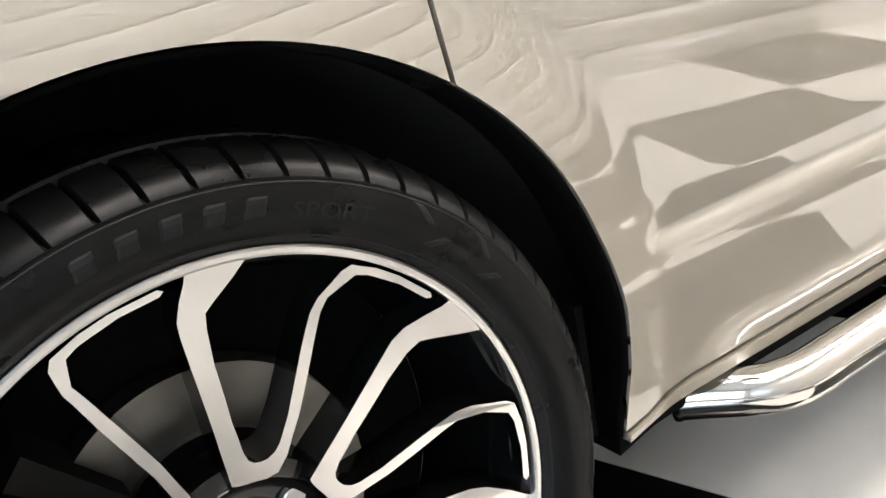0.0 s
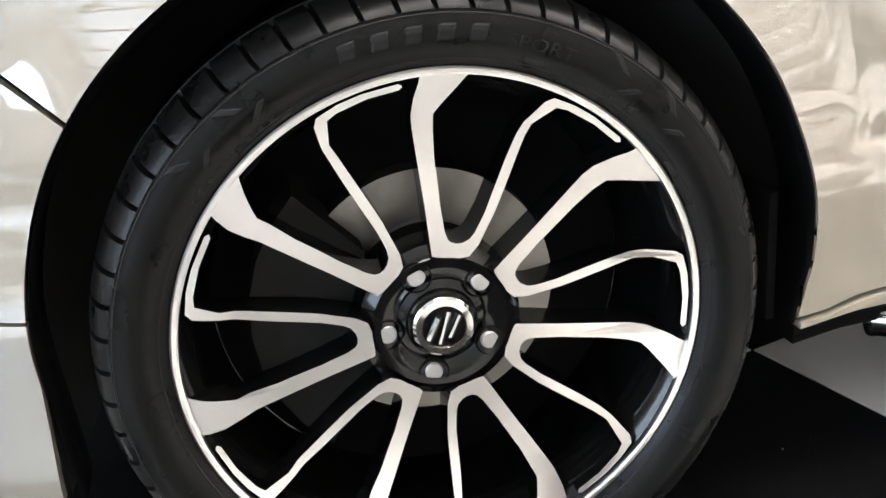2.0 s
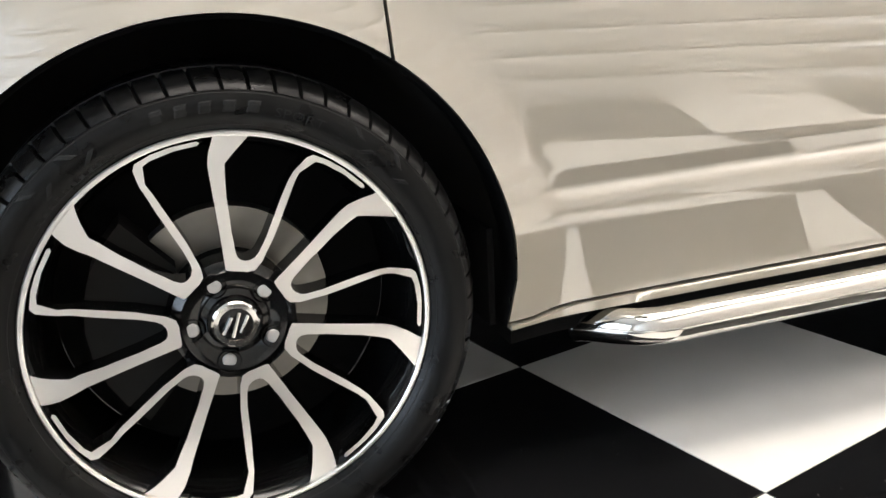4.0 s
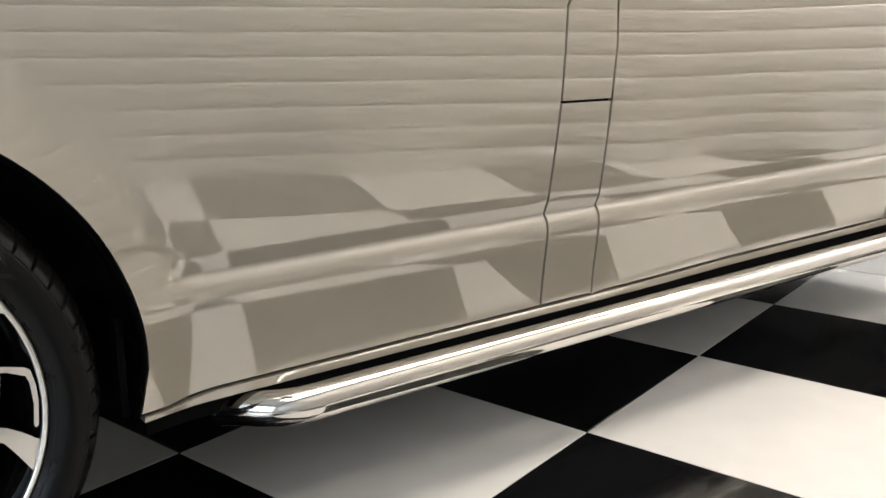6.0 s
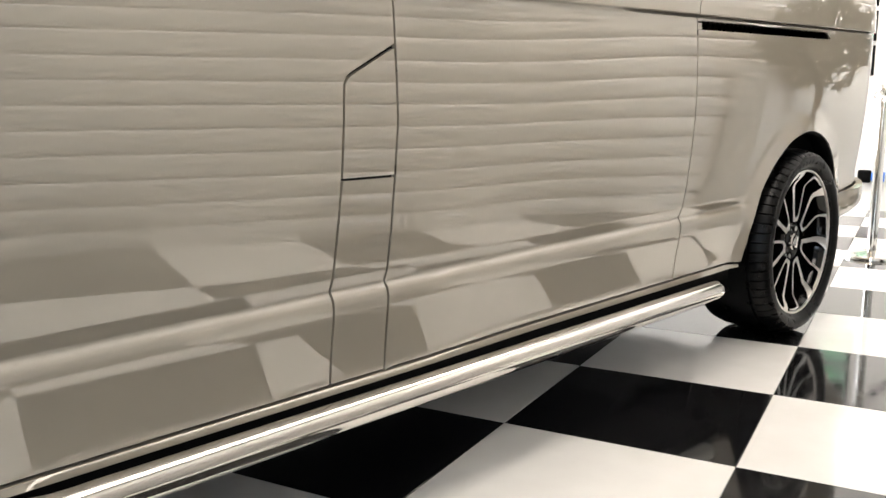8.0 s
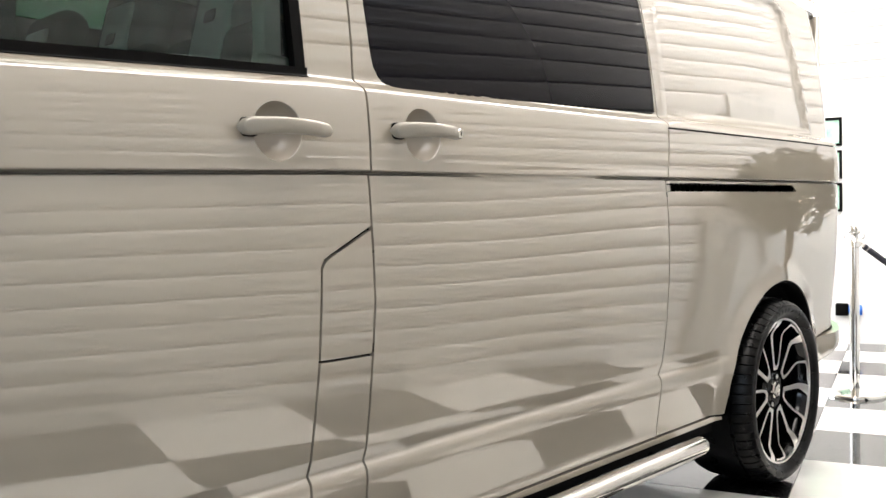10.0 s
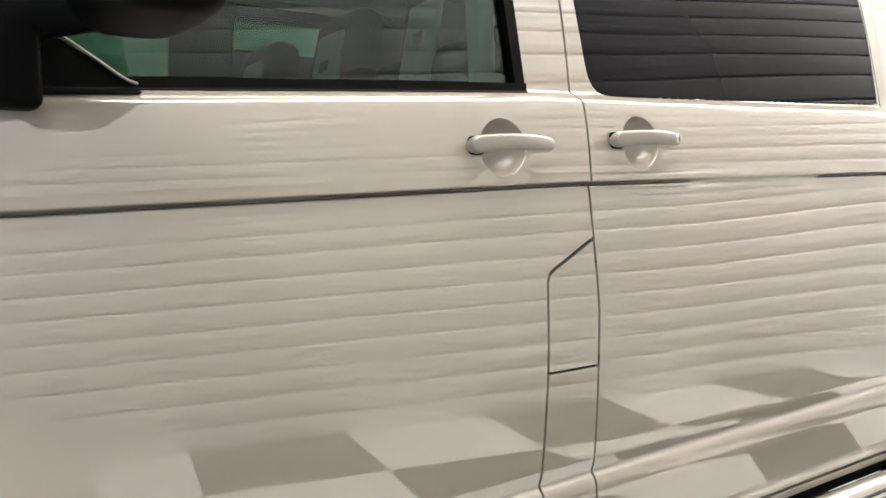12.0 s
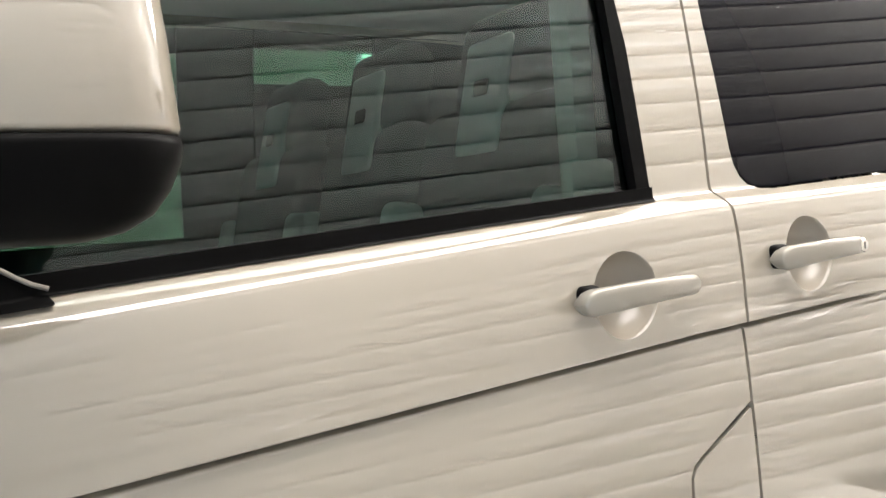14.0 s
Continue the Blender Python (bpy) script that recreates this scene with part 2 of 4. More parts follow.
def clip(poly, axis, value, keep_above):
    out = []
    n = len(poly)
    for i in range(n):
        a, b = poly[i], poly[(i + 1) % n]
        da, db = a[axis] - value, b[axis] - value
        if not keep_above:
            da, db = -da, -db
        if da >= 0:
            out.append(a)
        if (da > 0 and db < 0) or (da < 0 and db > 0):
            t = da / (da - db)
            out.append((a[0] + (b[0] - a[0]) * t, a[1] + (b[1] - a[1]) * t))
    return out


def lines(lo, hi, step, extra=()):
    """Grid lines, with finer stretches (from, to, step)."""
    s = set(np.round(np.arange(math.floor(lo / step) * step, hi + step, step), 5))
    for a, b, st in extra:
        s |= set(np.round(np.arange(a, b + st / 2, st), 5))
    v = sorted(s)
    out = [v[0]]
    for k in v[1:]:
        if k - out[-1] > 0.0016:
            out.append(k)
    return out


def simple_loops(ids):
    """Cuts a ring of vertices that touches itself into rings that do not."""
    out, path = [], []
    for v in ids:
        if v in path:
            k = path.index(v)
            if len(path) - k >= 3:
                out.append(path[k:])
            path = path[: k + 1]
        else:
            path.append(v)
    if len(path) >= 3:
        out.append(path)
    return out


QFINE = ((0.45, 0.52, 0.004), (1.04, 1.09, 0.004), (1.051, 1.064, 0.001), (1.18, 1.26, 0.005), (0.25, 0.30, 0.008))


def with_hole(outer, hole):
    i = min(range(len(outer)), key=lambda k: min((outer[k][0] - h[0]) ** 2 + (outer[k][1] - h[1]) ** 2 for h in hole))
    j = min(range(len(hole)), key=lambda k: (outer[i][0] - hole[k][0]) ** 2 + (outer[i][1] - hole[k][1]) ** 2)
    area = lambda p: sum(p[k - 1][0] * p[k][1] - p[k][0] * p[k - 1][1] for k in range(len(p)))
    if area(outer) * area(hole) > 0:
        hole = hole[::-1]
        j = len(hole) - 1 - j
    return outer[: i + 1] + hole[j:] + hole[: j + 1] + outer[i:]


PLATE = 0.0602


def panel(name, outline, holes=(), offset=0.0, thick=0.014, xstep=0.03, qstep=0.03, xfine=(), qfine=QFINE, mirror=False, surface=None, edge=0.0012, bowl=None, closed=False):
    """A sheet-metal panel on the side surface inside an outline of (x, z), with turned-in edges."""
    surf = surface or side_y
    poly = [(x, level(x, z)) for x, z in outline]
    for h in holes:
        poly = with_hole(poly, [(x, level(x, z)) for x, z in h])
    xs = lines(min(p[0] for p in poly), max(p[0] for p in poly), xstep, xfine)
    qs = lines(min(p[1] for p in poly), max(p[1] for p in poly), qstep, qfine)
    if bowl:  # leave out the square plate of the finger hollow
        bx, bq = bowl
        need = (bx - PLATE, bx + PLATE)
        xs = sorted([x for x in xs if min(abs(x - k) for k in need) > 0.004] + list(need))
        need = (bq - PLATE, bq + PLATE)
        qs = sorted([q for q in qs if min(abs(q - k) for k in need) > 0.004] + list(need))
    index, verts, faces = {}, [], []
    on_plate = lambda v: bowl and max(abs(verts[v][0] - bx), abs(verts[v][1] - bq)) < PLATE + 1e-4

    def vid(p):
        k = (round(p[0], 5), round(p[1], 5))
        if k not in index:
            index[k] = len(verts)
            verts.append(p)
        return index[k]

    for i in range(len(xs) - 1):
        strip = clip(clip(poly, 0, xs[i], True), 0, xs[i + 1], False)
        if len(strip) < 3:
            continue
        lo, hi = min(p[1] for p in strip), max(p[1] for p in strip)
        for j in range(len(qs) - 1):
            if qs[j + 1] <= lo or qs[j] >= hi:
                continue
            if bowl and max(abs((xs[i] + xs[i + 1]) / 2 - bx), abs((qs[j] + qs[j + 1]) / 2 - bq)) < PLATE:
                continue
            c = clip(clip(strip, 1, qs[j], True), 1, qs[j + 1], False)
            ids = []
            for p in c:
                v = vid(p)
                if not ids or ids[-1] != v:
                    ids.append(v)
            if len(ids) > 1 and ids[0] == ids[-1]:
                ids.pop()
            for loop in simple_loops(ids):
                a = sum(verts[loop[k - 1]][0] * verts[loop[k]][1] - verts[loop[k]][0] * verts[loop[k - 1]][1] for k in range(len(loop)))
                if abs(a) > 2e-8:
                    faces.append(tuple(loop) if a > 0 else tuple(loop[::-1]))
    count = {}
    for f in faces:
        for k in range(len(f)):
            e = (f[k - 1], f[k])
            count[tuple(sorted(e))] = count.get(tuple(sorted(e)), 0) + 1
    if bowl:
        for e in count:
            if on_plate(e[0]) and on_plate(e[1]):
                count[e] = 2
    rim = {v for e, n in count.items() if n == 1 for v in e}
    front = []
    for v, (x, q) in enumerate(verts):
        front.append([x, surf(x, q) + offset + (edge if v in rim else 0.0), q + rise(x, q)])
    back = {}
    for v in range(len(verts)) if closed else sorted(rim):
        back[v] = len(front)
        front.append([front[v][0], front[v][1] + thick, front[v][2]])
    allf = list(faces)
    for f in faces:
        for k in range(len(f)):
            a, b = f[k - 1], f[k]
            if count[tuple(sorted((a, b)))] == 1:
                allf.append((b, a, back[a], back[b]))
    if closed:
        allf += [tuple(back[v] for v in f[::-1]) for f in faces]
    if mirror:
        front = [(x, 1.9 - y, z) for x, y, z in front]
        allf = [f[::-1] for f in allf]
    me = mesh_of(name, front, allf)
    me.validate()
    e, nv = 0.0012, len(verts)
    skin = lambda x, z: surf(x, level(x, z))
    normals = []
    for x, q in verts:
        z = q + rise(x, q)
        normals.append(Vector(((skin(x + e, z) - skin(x - e, z)) / (2 * e), 1.0 if mirror else -1.0, (skin(x, z + e) - skin(x, z - e)) / (2 * e))).normalized())
    sharp = me.attributes.new("sharp_edge", "BOOLEAN", "EDGE")
    for e in me.edges:
        a, b = e.vertices
        if (a in rim and b in rim) and count.get((min(a, b), max(a, b)), 0) == 1:
            sharp.data[e.index].value = True
    loops = [Vector((0, 0, 0))] * len(me.loops)
    for p in me.polygons:
        if max(p.vertices) < nv:
            for k in p.loop_indices:
                loops[k] = normals[me.loops[k].vertex_index]
        elif closed and min(p.vertices) >= nv:
            for k in p.loop_indices:
                loops[k] = -normals[me.loops[k].vertex_index - nv]
    me.normals_split_custom_set(loops)
    return me


def arc(cx, cz, r, a0, a1, n=28):
    return [(cx + r * math.cos(radians(a0 + (a1 - a0) * i / n)), cz + r * math.sin(radians(a0 + (a1 - a0) * i / n))) for i in range(n + 1)]


def rounded(poly, r, n=5):
    """Rounds the corners of a polygon; r is one radius or one for each corner."""
    R = r if isinstance(r, (list, tuple)) else [r] * len(poly)
    out = []
    for i in range(len(poly)):
        p, a, b = Vector(poly[i]), Vector(poly[i - 1]), Vector(poly[(i + 1) % len(poly)])
        if R[i] <= 0:
            out.append(tuple(p))
            continue
        k = min(R[i], (a - p).length * 0.45, (b - p).length * 0.45)
        s, e = p + (a - p).normalized() * k, p + (b - p).normalized() * k
        for t in range(n + 1):
            u = t / n
            out.append(tuple((1 - u) ** 2 * s + 2 * u * (1 - u) * p + u * u * e))
    return out


def shift(pts, dx=0.0, dz=0.0):
    return [(x + dx, z + dz) for x, z in pts]


# ---- the room ----
TURN = 15.4  # the van stands askew in a room whose walls follow the tiles
CORNER = Vector((1.322, -0.008, 0.0))  # a tile corner, origin of the room's own axes
ROOM_AXES = Matrix.Translation(CORNER) @ pose(0, 0, 0, 0, 0, TURN)
A0, A1, B0, B1, ZC = -4.8, 6.5, -1.8, 4.2, 3.3  # along the boarded wall, across it, height
WIN = (-1.5, 0.7, 0.35, 2.5)  # west window: b0, b1, z0, z1
OPENING_N = (3.4, 5.7, 0.35, 2.55)  # opening added in the north wall for fill light: a0, a1, z0, z1


def in_room(a, b, z=0.0):
    return ROOM_AXES @ Vector((a, b, z))


def build_room():
    def put(name, me, mat, label="", category="", kind="", parent=None):
        ob = thing(name, me, mat, label, category, kind=kind, parent=parent)
        ob.matrix_basis = ROOM_AXES
        return ob

    floor = put("floor", box("floor", A0 - 0.2, A1 + 0.2, B0 - 0.2, B1 + 0.2, -0.12, -0.012), GROUT, "glossy black and white checkerboard tiled showroom floor", "floor", "structure")
    rows, y = [], B0 - 0.2
    while y < B1 + 0.2:  # boarded ceiling, grooves between the boards
        rows += [(y, 0.0), (y + 0.122, 0.0), (y + 0.125, 0.010), (y + 0.132, 0.010)]
        y += 0.135
    verts = [(x, y, ZC + d) for y, d in rows for x in (A0 - 0.2, A1 + 0.2)]
    n = len(verts)
    verts += [(A0 - 0.2, B0 - 0.2, ZC + 0.15), (A1 + 0.2, B0 - 0.2, ZC + 0.15), (A0 - 0.2, rows[-1][0], ZC + 0.15), (A1 + 0.2, rows[-1][0], ZC + 0.15)]
    faces = [(2 * i, 2 * i + 2, 2 * i + 3, 2 * i + 1) for i in range(len(rows) - 1)] + [(n, n + 1, n + 3, n + 2), (0, 1, n + 1, n), (n - 2, n + 2, n + 3, n - 1)]
    put("ceiling", mesh_of("ceiling", verts, faces, False), CEIL, "white boarded showroom ceiling", "ceiling", "structure")
    south = put("wall_south", box("wall_south", A0 - 0.2, A1 + 0.2, B0 - 0.2, B0 - 0.02, -0.01, ZC), JOINT_SHADE, "pale grey wall of horizontal boards with shade-dark joints", "wall", "structure")
    # unseen opening and glow, added to brighten the room behind the van
    north = tagged(new("wall_north"), "white showroom wall with an added opening for fill light", "wall", kind="structure")
    a0, a1, z0, z1 = OPENING_N
    for x0, x1, u0, u1 in ((A0 - 0.2, a0, -0.01, ZC), (a1, A1 + 0.2, -0.01, ZC), (a0, a1, -0.01, z0), (a0, a1, z1, ZC)):
        put("wall_piece", box("wall_piece", x0, x1, B1, B1 + 0.2, u0, u1), WHITE_WALL, parent=north)
    put("backdrop", box("backdrop", a0 - 0.9, a1 + 0.9, B1 + 0.9, B1 + 1.0, -0.5, 4.0), SKY, "pale glowing sheet outside the added opening", "backdrop", "structure")
    west = tagged(new("wall_west"), "white showroom end wall with a wide window", "wall", kind="structure")
    for y0, y1, u0, u1 in ((B0, WIN[0], -0.01, ZC), (WIN[1], B1, -0.01, ZC), (WIN[0], WIN[1], -0.01, WIN[2]), (WIN[0], WIN[1], WIN[3], ZC)):
        put("wall_piece", box("wall_piece", A0 - 0.2, A0, y0, y1, u0, u1), WHITE_WALL, parent=west)
    frame_w = tagged(new("window_1"), "wide white framed shop window", "window", kind="structure")
    for y0, y1, u0, u1 in ((WIN[0], WIN[1], WIN[2], WIN[2] + 0.06), (WIN[0], WIN[1], WIN[3] - 0.06, WIN[3]), (WIN[0], WIN[0] + 0.06, WIN[2] + 0.06, WIN[3] - 0.06), (WIN[1] - 0.06, WIN[1], WIN[2] + 0.06, WIN[3] - 0.06)):
        put("window_frame", box("window_frame", A0 - 0.12, A0 - 0.06, y0, y1, u0, u1, 0.006), WHITE_WALL, parent=frame_w)
    put("backdrop", box("backdrop", A0 - 1.3, A0 - 1.2, WIN[0] - 1.5, WIN[1] + 1.5, -0.5, 4.0), SKY, "pale daylight outside the window", "backdrop", "structure")
    east = put("wall_east", box("wall_east", A1, A1 + 0.2, B0, B1, -0.01, ZC), WHITE_WALL, "white end wall clad with boards above", "wall", "structure")
    return floor, south, east


FLOOR, WALL_SOUTH, WALL_EAST = build_room()

# ---- the van ----
G = 0.0028  # half of a panel gap
SEAM_A = [(0.222, 1.20), (0.222, 1.03), (0.224, 0.93), (0.228, 0.83), (0.236, 0.682)]
SEAM_B = [(1.335, 1.84), (1.340, 1.51), (1.344, 1.32), (1.342, 1.235), (1.342, 1.065), (1.345, 0.955), (1.352, 0.81), (1.347, 0.70), (1.339, 0.49), (1.341, 0.43), (1.344, 0.295)]
SEAM_F = [(1.345, 0.955), (1.238, 0.902), (1.224, 0.893), (1.216, 0.878), (1.211, 0.70), (1.197, 0.49), (1.199, 0.43), (1.200, 0.292)]
SEAM_C = [(2.500, 1.86), (2.555, 1.26), (2.545, 1.235), (2.522, 1.10), (2.538, 0.96), (2.550, 0.80), (2.550, 0.62), (2.540, 0.50), (2.545, 0.31)]


def sill_line(x):
    return 0.276 + 0.0150 * (x - 0.42)


FX, FZ, FR = ARCHES[0]
RX, RZ, RR = ARCHES[1]


def point_on(cx, cz, r, x):
    return cz + math.sqrt(max(r * r - (x - cx) ** 2, 0))


def grip_bowl(door, bx, bq):
    """The round finger hollow behind a handle, with the square of skin round it."""
    verts, faces = [], []
    fractions = (1.02, 1.008, 1.0, 0.99, 0.96, 0.9, 0.82, 0.72, 0.6, 0.45, 0.3, 0.15, 0.03)
    n = 64
    for i in range(n):
        c, s = math.cos(2 * math.pi * i / n), math.sin(2 * math.pi * i / n)
        k = (PLATE + 0.001) / max(abs(c), abs(s))
        verts.append((bx + k * c, bq + k * s))
    for f in fractions:
        verts += [(bx + 0.055 * f * math.cos(2 * math.pi * k / n), bq + 0.055 * f * math.sin(2 * math.pi * k / n)) for k in range(n)]
    rows = len(fractions) + 1
    for i in range(rows - 1):
        for k in range(n):
            j = (k + 1) % n
            faces.append((i * n + k, i * n + j, (i + 1) * n + j, (i + 1) * n + k))
    faces.append(tuple((rows - 1) * n + k for k in range(n)))
    space = []
    for x, q in verts:
        e = ((x - bx) ** 2 + (q - bq) ** 2) / 0.055 ** 2
        space.append((x, side_y(x, q) + 0.0002 + (0.050 * (1 - e) ** 0.5 if e < 1 else 0.0), q + rise(x, q)))
    me = mesh_of("grip_bowl", space, faces)
    loops = [Vector((0, 0, 0))] * len(me.loops)
    for p in me.polygons:
        if max(p.vertices) < 4 * n:
            for k in p.loop_indices:
                x, q = verts[me.loops[k].vertex_index]
                z, e = q + rise(x, q), 0.0012
                skin = lambda x, z: side_y(x, level(x, z))
                loops[k] = Vector(((skin(x + e, z) - skin(x - e, z)) / (2 * e), -1.0, (skin(x, z + e) - skin(x, z - e)) / (2 * e))).normalized()
    me.normals_split_custom_set(loops)
    part("grip_bowl", me, PAINT, door, "round beige finger hollow")
    me.materials.append(SATIN_PAINT)
    for p in me.polygons:
        p.material_index = 1 if max(p.vertices) >= 4 * n else 0


def build_van():
    van = tagged(new("van"), "gloss beige panel van with black alloy wheels and chrome bars", "van")

    # front door
    a1 = math.degrees(math.acos((0.236 + G - FX) / FR))
    arch = arc(FX, FZ, FR, 0, a1, 16)  # from low to the seam
    rear_edge = shift(SEAM_B[:6], -G)
    low = shift(SEAM_F, -G)
    win1 = rounded([(0.16, 1.186), (0.50, 1.2045), (0.914, 1.2295), (1.212, 1.247), (1.210, 1.33), (1.200, 1.77), (0.78, 1.77), (0.45, 1.52)], [0.02, 0, 0, 0.02, 0, 0.04, 0.06, 0.1])
    outline = ([(0.222 + G, 1.13), (0.222 + G, 1.03), (0.224 + G, 0.93), (0.228 + G, 0.83), ][::1]
               + arch[::-1] + [(0.402, 0.30), (0.397, sill_line(0.4) + 0.004)]
               + [(x, sill_line(x) + 0.012 * smooth(0.40, 0.52, x)) for x in (0.44, 0.48, 0.52, 0.7, 0.9, 1.1)]
               + [(1.200 - G, sill_line(1.2) + 0.012)] + low[::-1][1:-1] + [(1.345 - G, 0.957)] + rear_edge[::-1][1:] + [(1.30, 1.86), (0.72, 1.86), (0.30, 1.47), (0.0, 1.20), (0.1, 1.13)])
    flat = lambda x, q: 0.0275 + 0.094 * (q - 1.25) + 0.10 * (q - 1.25) ** 2
    door = part("front_door", panel("front_door", outline, [win1], bowl=(1.119, 1.132), xfine=((0.38, 0.56, 0.01),)), PAINT, van, "closed beige front door with black window seal")
    part("window_glass", panel("window_glass", [(x, z) for x, z in win1], offset=0.012, thick=0.004, edge=0.0, surface=flat, closed=True), GLASS, door, "green tinted clear side glass")
    seal = [(0.10, 1.174), (0.50, 1.197), (0.914, 1.222), (1.220, 1.2395), (1.222, 1.258), (0.914, 1.242), (0.50, 1.217), (0.10, 1.194)]
    part("window_seal", panel("window_seal", seal, offset=-0.0035, thick=0.03, edge=0.0, surface=lambda x, q: min(side_y(x, q), flat(x, q))), BLACK, door, "black rubber waist seal")
    post = [(1.195, 1.24), (1.219, 1.24), (1.217, 1.33), (1.208, 1.78), (1.184, 1.78), (1.192, 1.33)]
    part("window_seal", panel("window_seal", post, offset=-0.003, thick=0.02, surface=flat), BLACK, door, "black rubber upright seal")
    sail = rounded([(0.05, 1.160), (0.478, 1.188), (0.468, 1.205), (0.33, 1.283), (0.36, 1.42), (0.28, 1.44), (-0.02, 1.19)], [0, 0.005, 0.01, 0.03, 0.01, 0, 0])
    part("mirror_sail", panel("mirror_sail", sail, offset=-0.009, thick=0.03, surface=lambda x, q: min(side_y(x, q), flat(x, q))), BLACK, door, "black plastic triangle at the mirror foot")
    edge = [(0.474, 1.196), (0.462, 1.2005), (0.448, 1.2085), (0.42, 1.228), (0.39, 1.248), (0.35, 1.272)]
    part("sail_trim", tube_mesh("sail_trim", [(x, min(side_y(x, level(x, z)), flat(x, level(x, z))) - 0.0105, z + 0.006) for x, z in edge], 0.0022, 8), SATIN, door, "thin grey edge of the mirror triangle")
    grip_bowl(door, 1.119, 1.132)
    handle(door, 1.124, 1.129 + rise(1.12, 1.13), False)

    # filler strip between the doors, with the fuel flap
    flap = [(1.345 - G, 0.948), (1.238, 0.896), (1.226, 0.888), (1.2185, 0.876), (1.211 + G, 0.7035), (1.347 - G, 0.7045), (1.352 - G, 0.81)]
    part("fuel_flap", panel("fuel_flap", flap, xstep=0.02, qstep=0.02), PAINT, van, "closed beige fuel flap")
    strip = [(1.211 + G, 0.6985), (1.197 + G, 0.49), (1.199 + G, 0.43), (1.200 + G, sill_line(1.2) + 0.012), (1.344 - G, sill_line(1.34) + 0.012), (1.341 - G, 0.43), (1.339 - G, 0.49), (1.347 - G, 0.6995)]
    part("pillar_panel", panel("pillar_panel", strip, xstep=0.02), PAINT, van)

    # sliding door
    win2 = rounded([(1.377, 1.49), (1.402, 1.243), (1.75, 1.257), (2.540, 1.289), (2.528, 1.50), (2.490, 1.80), (1.365, 1.80)], [0, 0.065, 0, 0, 0, 0.01, 0.05])
    slide = (shift(SEAM_B, G)[::1] + [(x, sill_line(x) + 0.012) for x in (1.36, 1.7, 2.1, 2.5)] + [(2.545 - G, sill_line(2.545) + 0.012)] + shift(SEAM_C, -G)[::-1][1:] + [(2.4, 1.87), (1.5, 1.85)])
    slider = part("sliding_door", panel("sliding_door", slide, [win2], bowl=(1.493, 1.139)), PAINT, van, "closed beige sliding side door")
    part("window_glass", panel("window_glass", shift([(x + (0.003 if x < 1.6 else -0.003), z + (0.003 if z < 1.4 else -0.003)) for x, z in win2]), offset=0.002, thick=0.006, xstep=0.05, qstep=0.05, edge=0.0, surface=lambda x, q: profile_y(max(q, 1.256)) - 0.078 * max(0.0, 1.256 - q) + bulge(x, q)), TINTED, slider, "dark privacy glass")
    grip_bowl(slider, 1.493, 1.139)
    handle(slider, 1.487, 1.137 + rise(1.49, 1.14), True)

    # rear quarter, lower and upper
    ra = arc(RX, RZ, RR, 180, 0, 40)
    lowq = (shift(SEAM_C, G)[3:] + [(2.545 + G, sill_line(2.545) + 0.012), (2.9, sill_line(2.9) + 0.012), (2.975, sill_line(2.98) + 0.004), (2.988, 0.32)] + ra[1:-1]
            + [(3.815, 0.34), (3.83, 0.50), (4.34, 0.56), (4.33, 1.205 + rise(4.33, 1.2)), (3.5, 1.205 + rise(3.5, 1.2)), (2.548 + G, 1.205 + rise(2.55, 1.2))])
    slot = [(2.56, 1.020 + rise(2.56, 1.03)), (2.56, 1.046 + rise(2.56, 1.03)), (3.50, 1.044 + rise(3.5, 1.03)), (3.535, 1.027 + rise(3.53, 1.03)), (3.535, 1.020 + rise(3.53, 1.03))]
    slot[0], slot[1] = (2.529, slot[0][1]), (2.524, slot[1][1])
    quarter = part("rear_quarter", panel("rear_quarter", lowq, [slot], xfine=((3.98, 4.34, 0.015),)), PAINT, van, "beige rear quarter with slot for the door rail")
    # box behind the slot, its shade put into the dark colour
    part("door_rail", box("door_rail", 2.50, 3.56, 0.012, 0.05, 1.02, 1.14), VOID, quarter, "dark backing for the shade in the rail slot")
    rec = [(2.61, 1.285), (3.80, 1.338), (3.68, 1.80), (3.60, 1.835), (2.61, 1.815)]

    def quarter_y(x, q):
        z = q + rise(x, q)
        d = 9.0
        for i in range(len(rec)):
            (ax, az), (bx, bz) = rec[i], rec[(i + 1) % len(rec)]
            n = math.hypot(bx - ax, bz - az)
            d = min(d, ((bx - ax) * (z - az) - (bz - az) * (x - ax)) / n)
        ridge = 0.006 * math.exp(-((d + 0.012) / 0.010) ** 2)
        return side_y(x, q) + 0.013 * smooth(-0.006, 0.012, d) - ridge

    upq = [(2.500 + G, 1.86), (2.555 + G, 1.26), (2.552, 1.211 + rise(2.55, 1.21)), (3.5, 1.211 + rise(3.5, 1.21)), (4.33, 1.211 + rise(4.33, 1.21)), (4.27, 1.60), (4.17, 1.88), (3.5, 1.90)]
    part("rear_quarter", panel("rear_quarter", upq, surface=quarter_y, xstep=0.02, qstep=0.02, xfine=((3.98, 4.34, 0.015),)), PAINT, van, "blank beige upper rear quarter with pressed recess")
    part("light_lens", panel("light_lens", rounded([(4.17, 0.86), (4.34, 0.86), (4.34, 1.16), (4.14, 1.155)], 0.02), offset=-0.006, thick=0.03, xstep=0.02), RED, van, "red rear light lens")
    rb = lambda x, q: side_y(x, max(q, 0.47)) - 0.035 * smooth(3.86, 4.0, x) * (1 - smooth(0.50, 0.56, q)) + 0.10 * (1 - smooth(0.30, 0.44, q)) ** 2
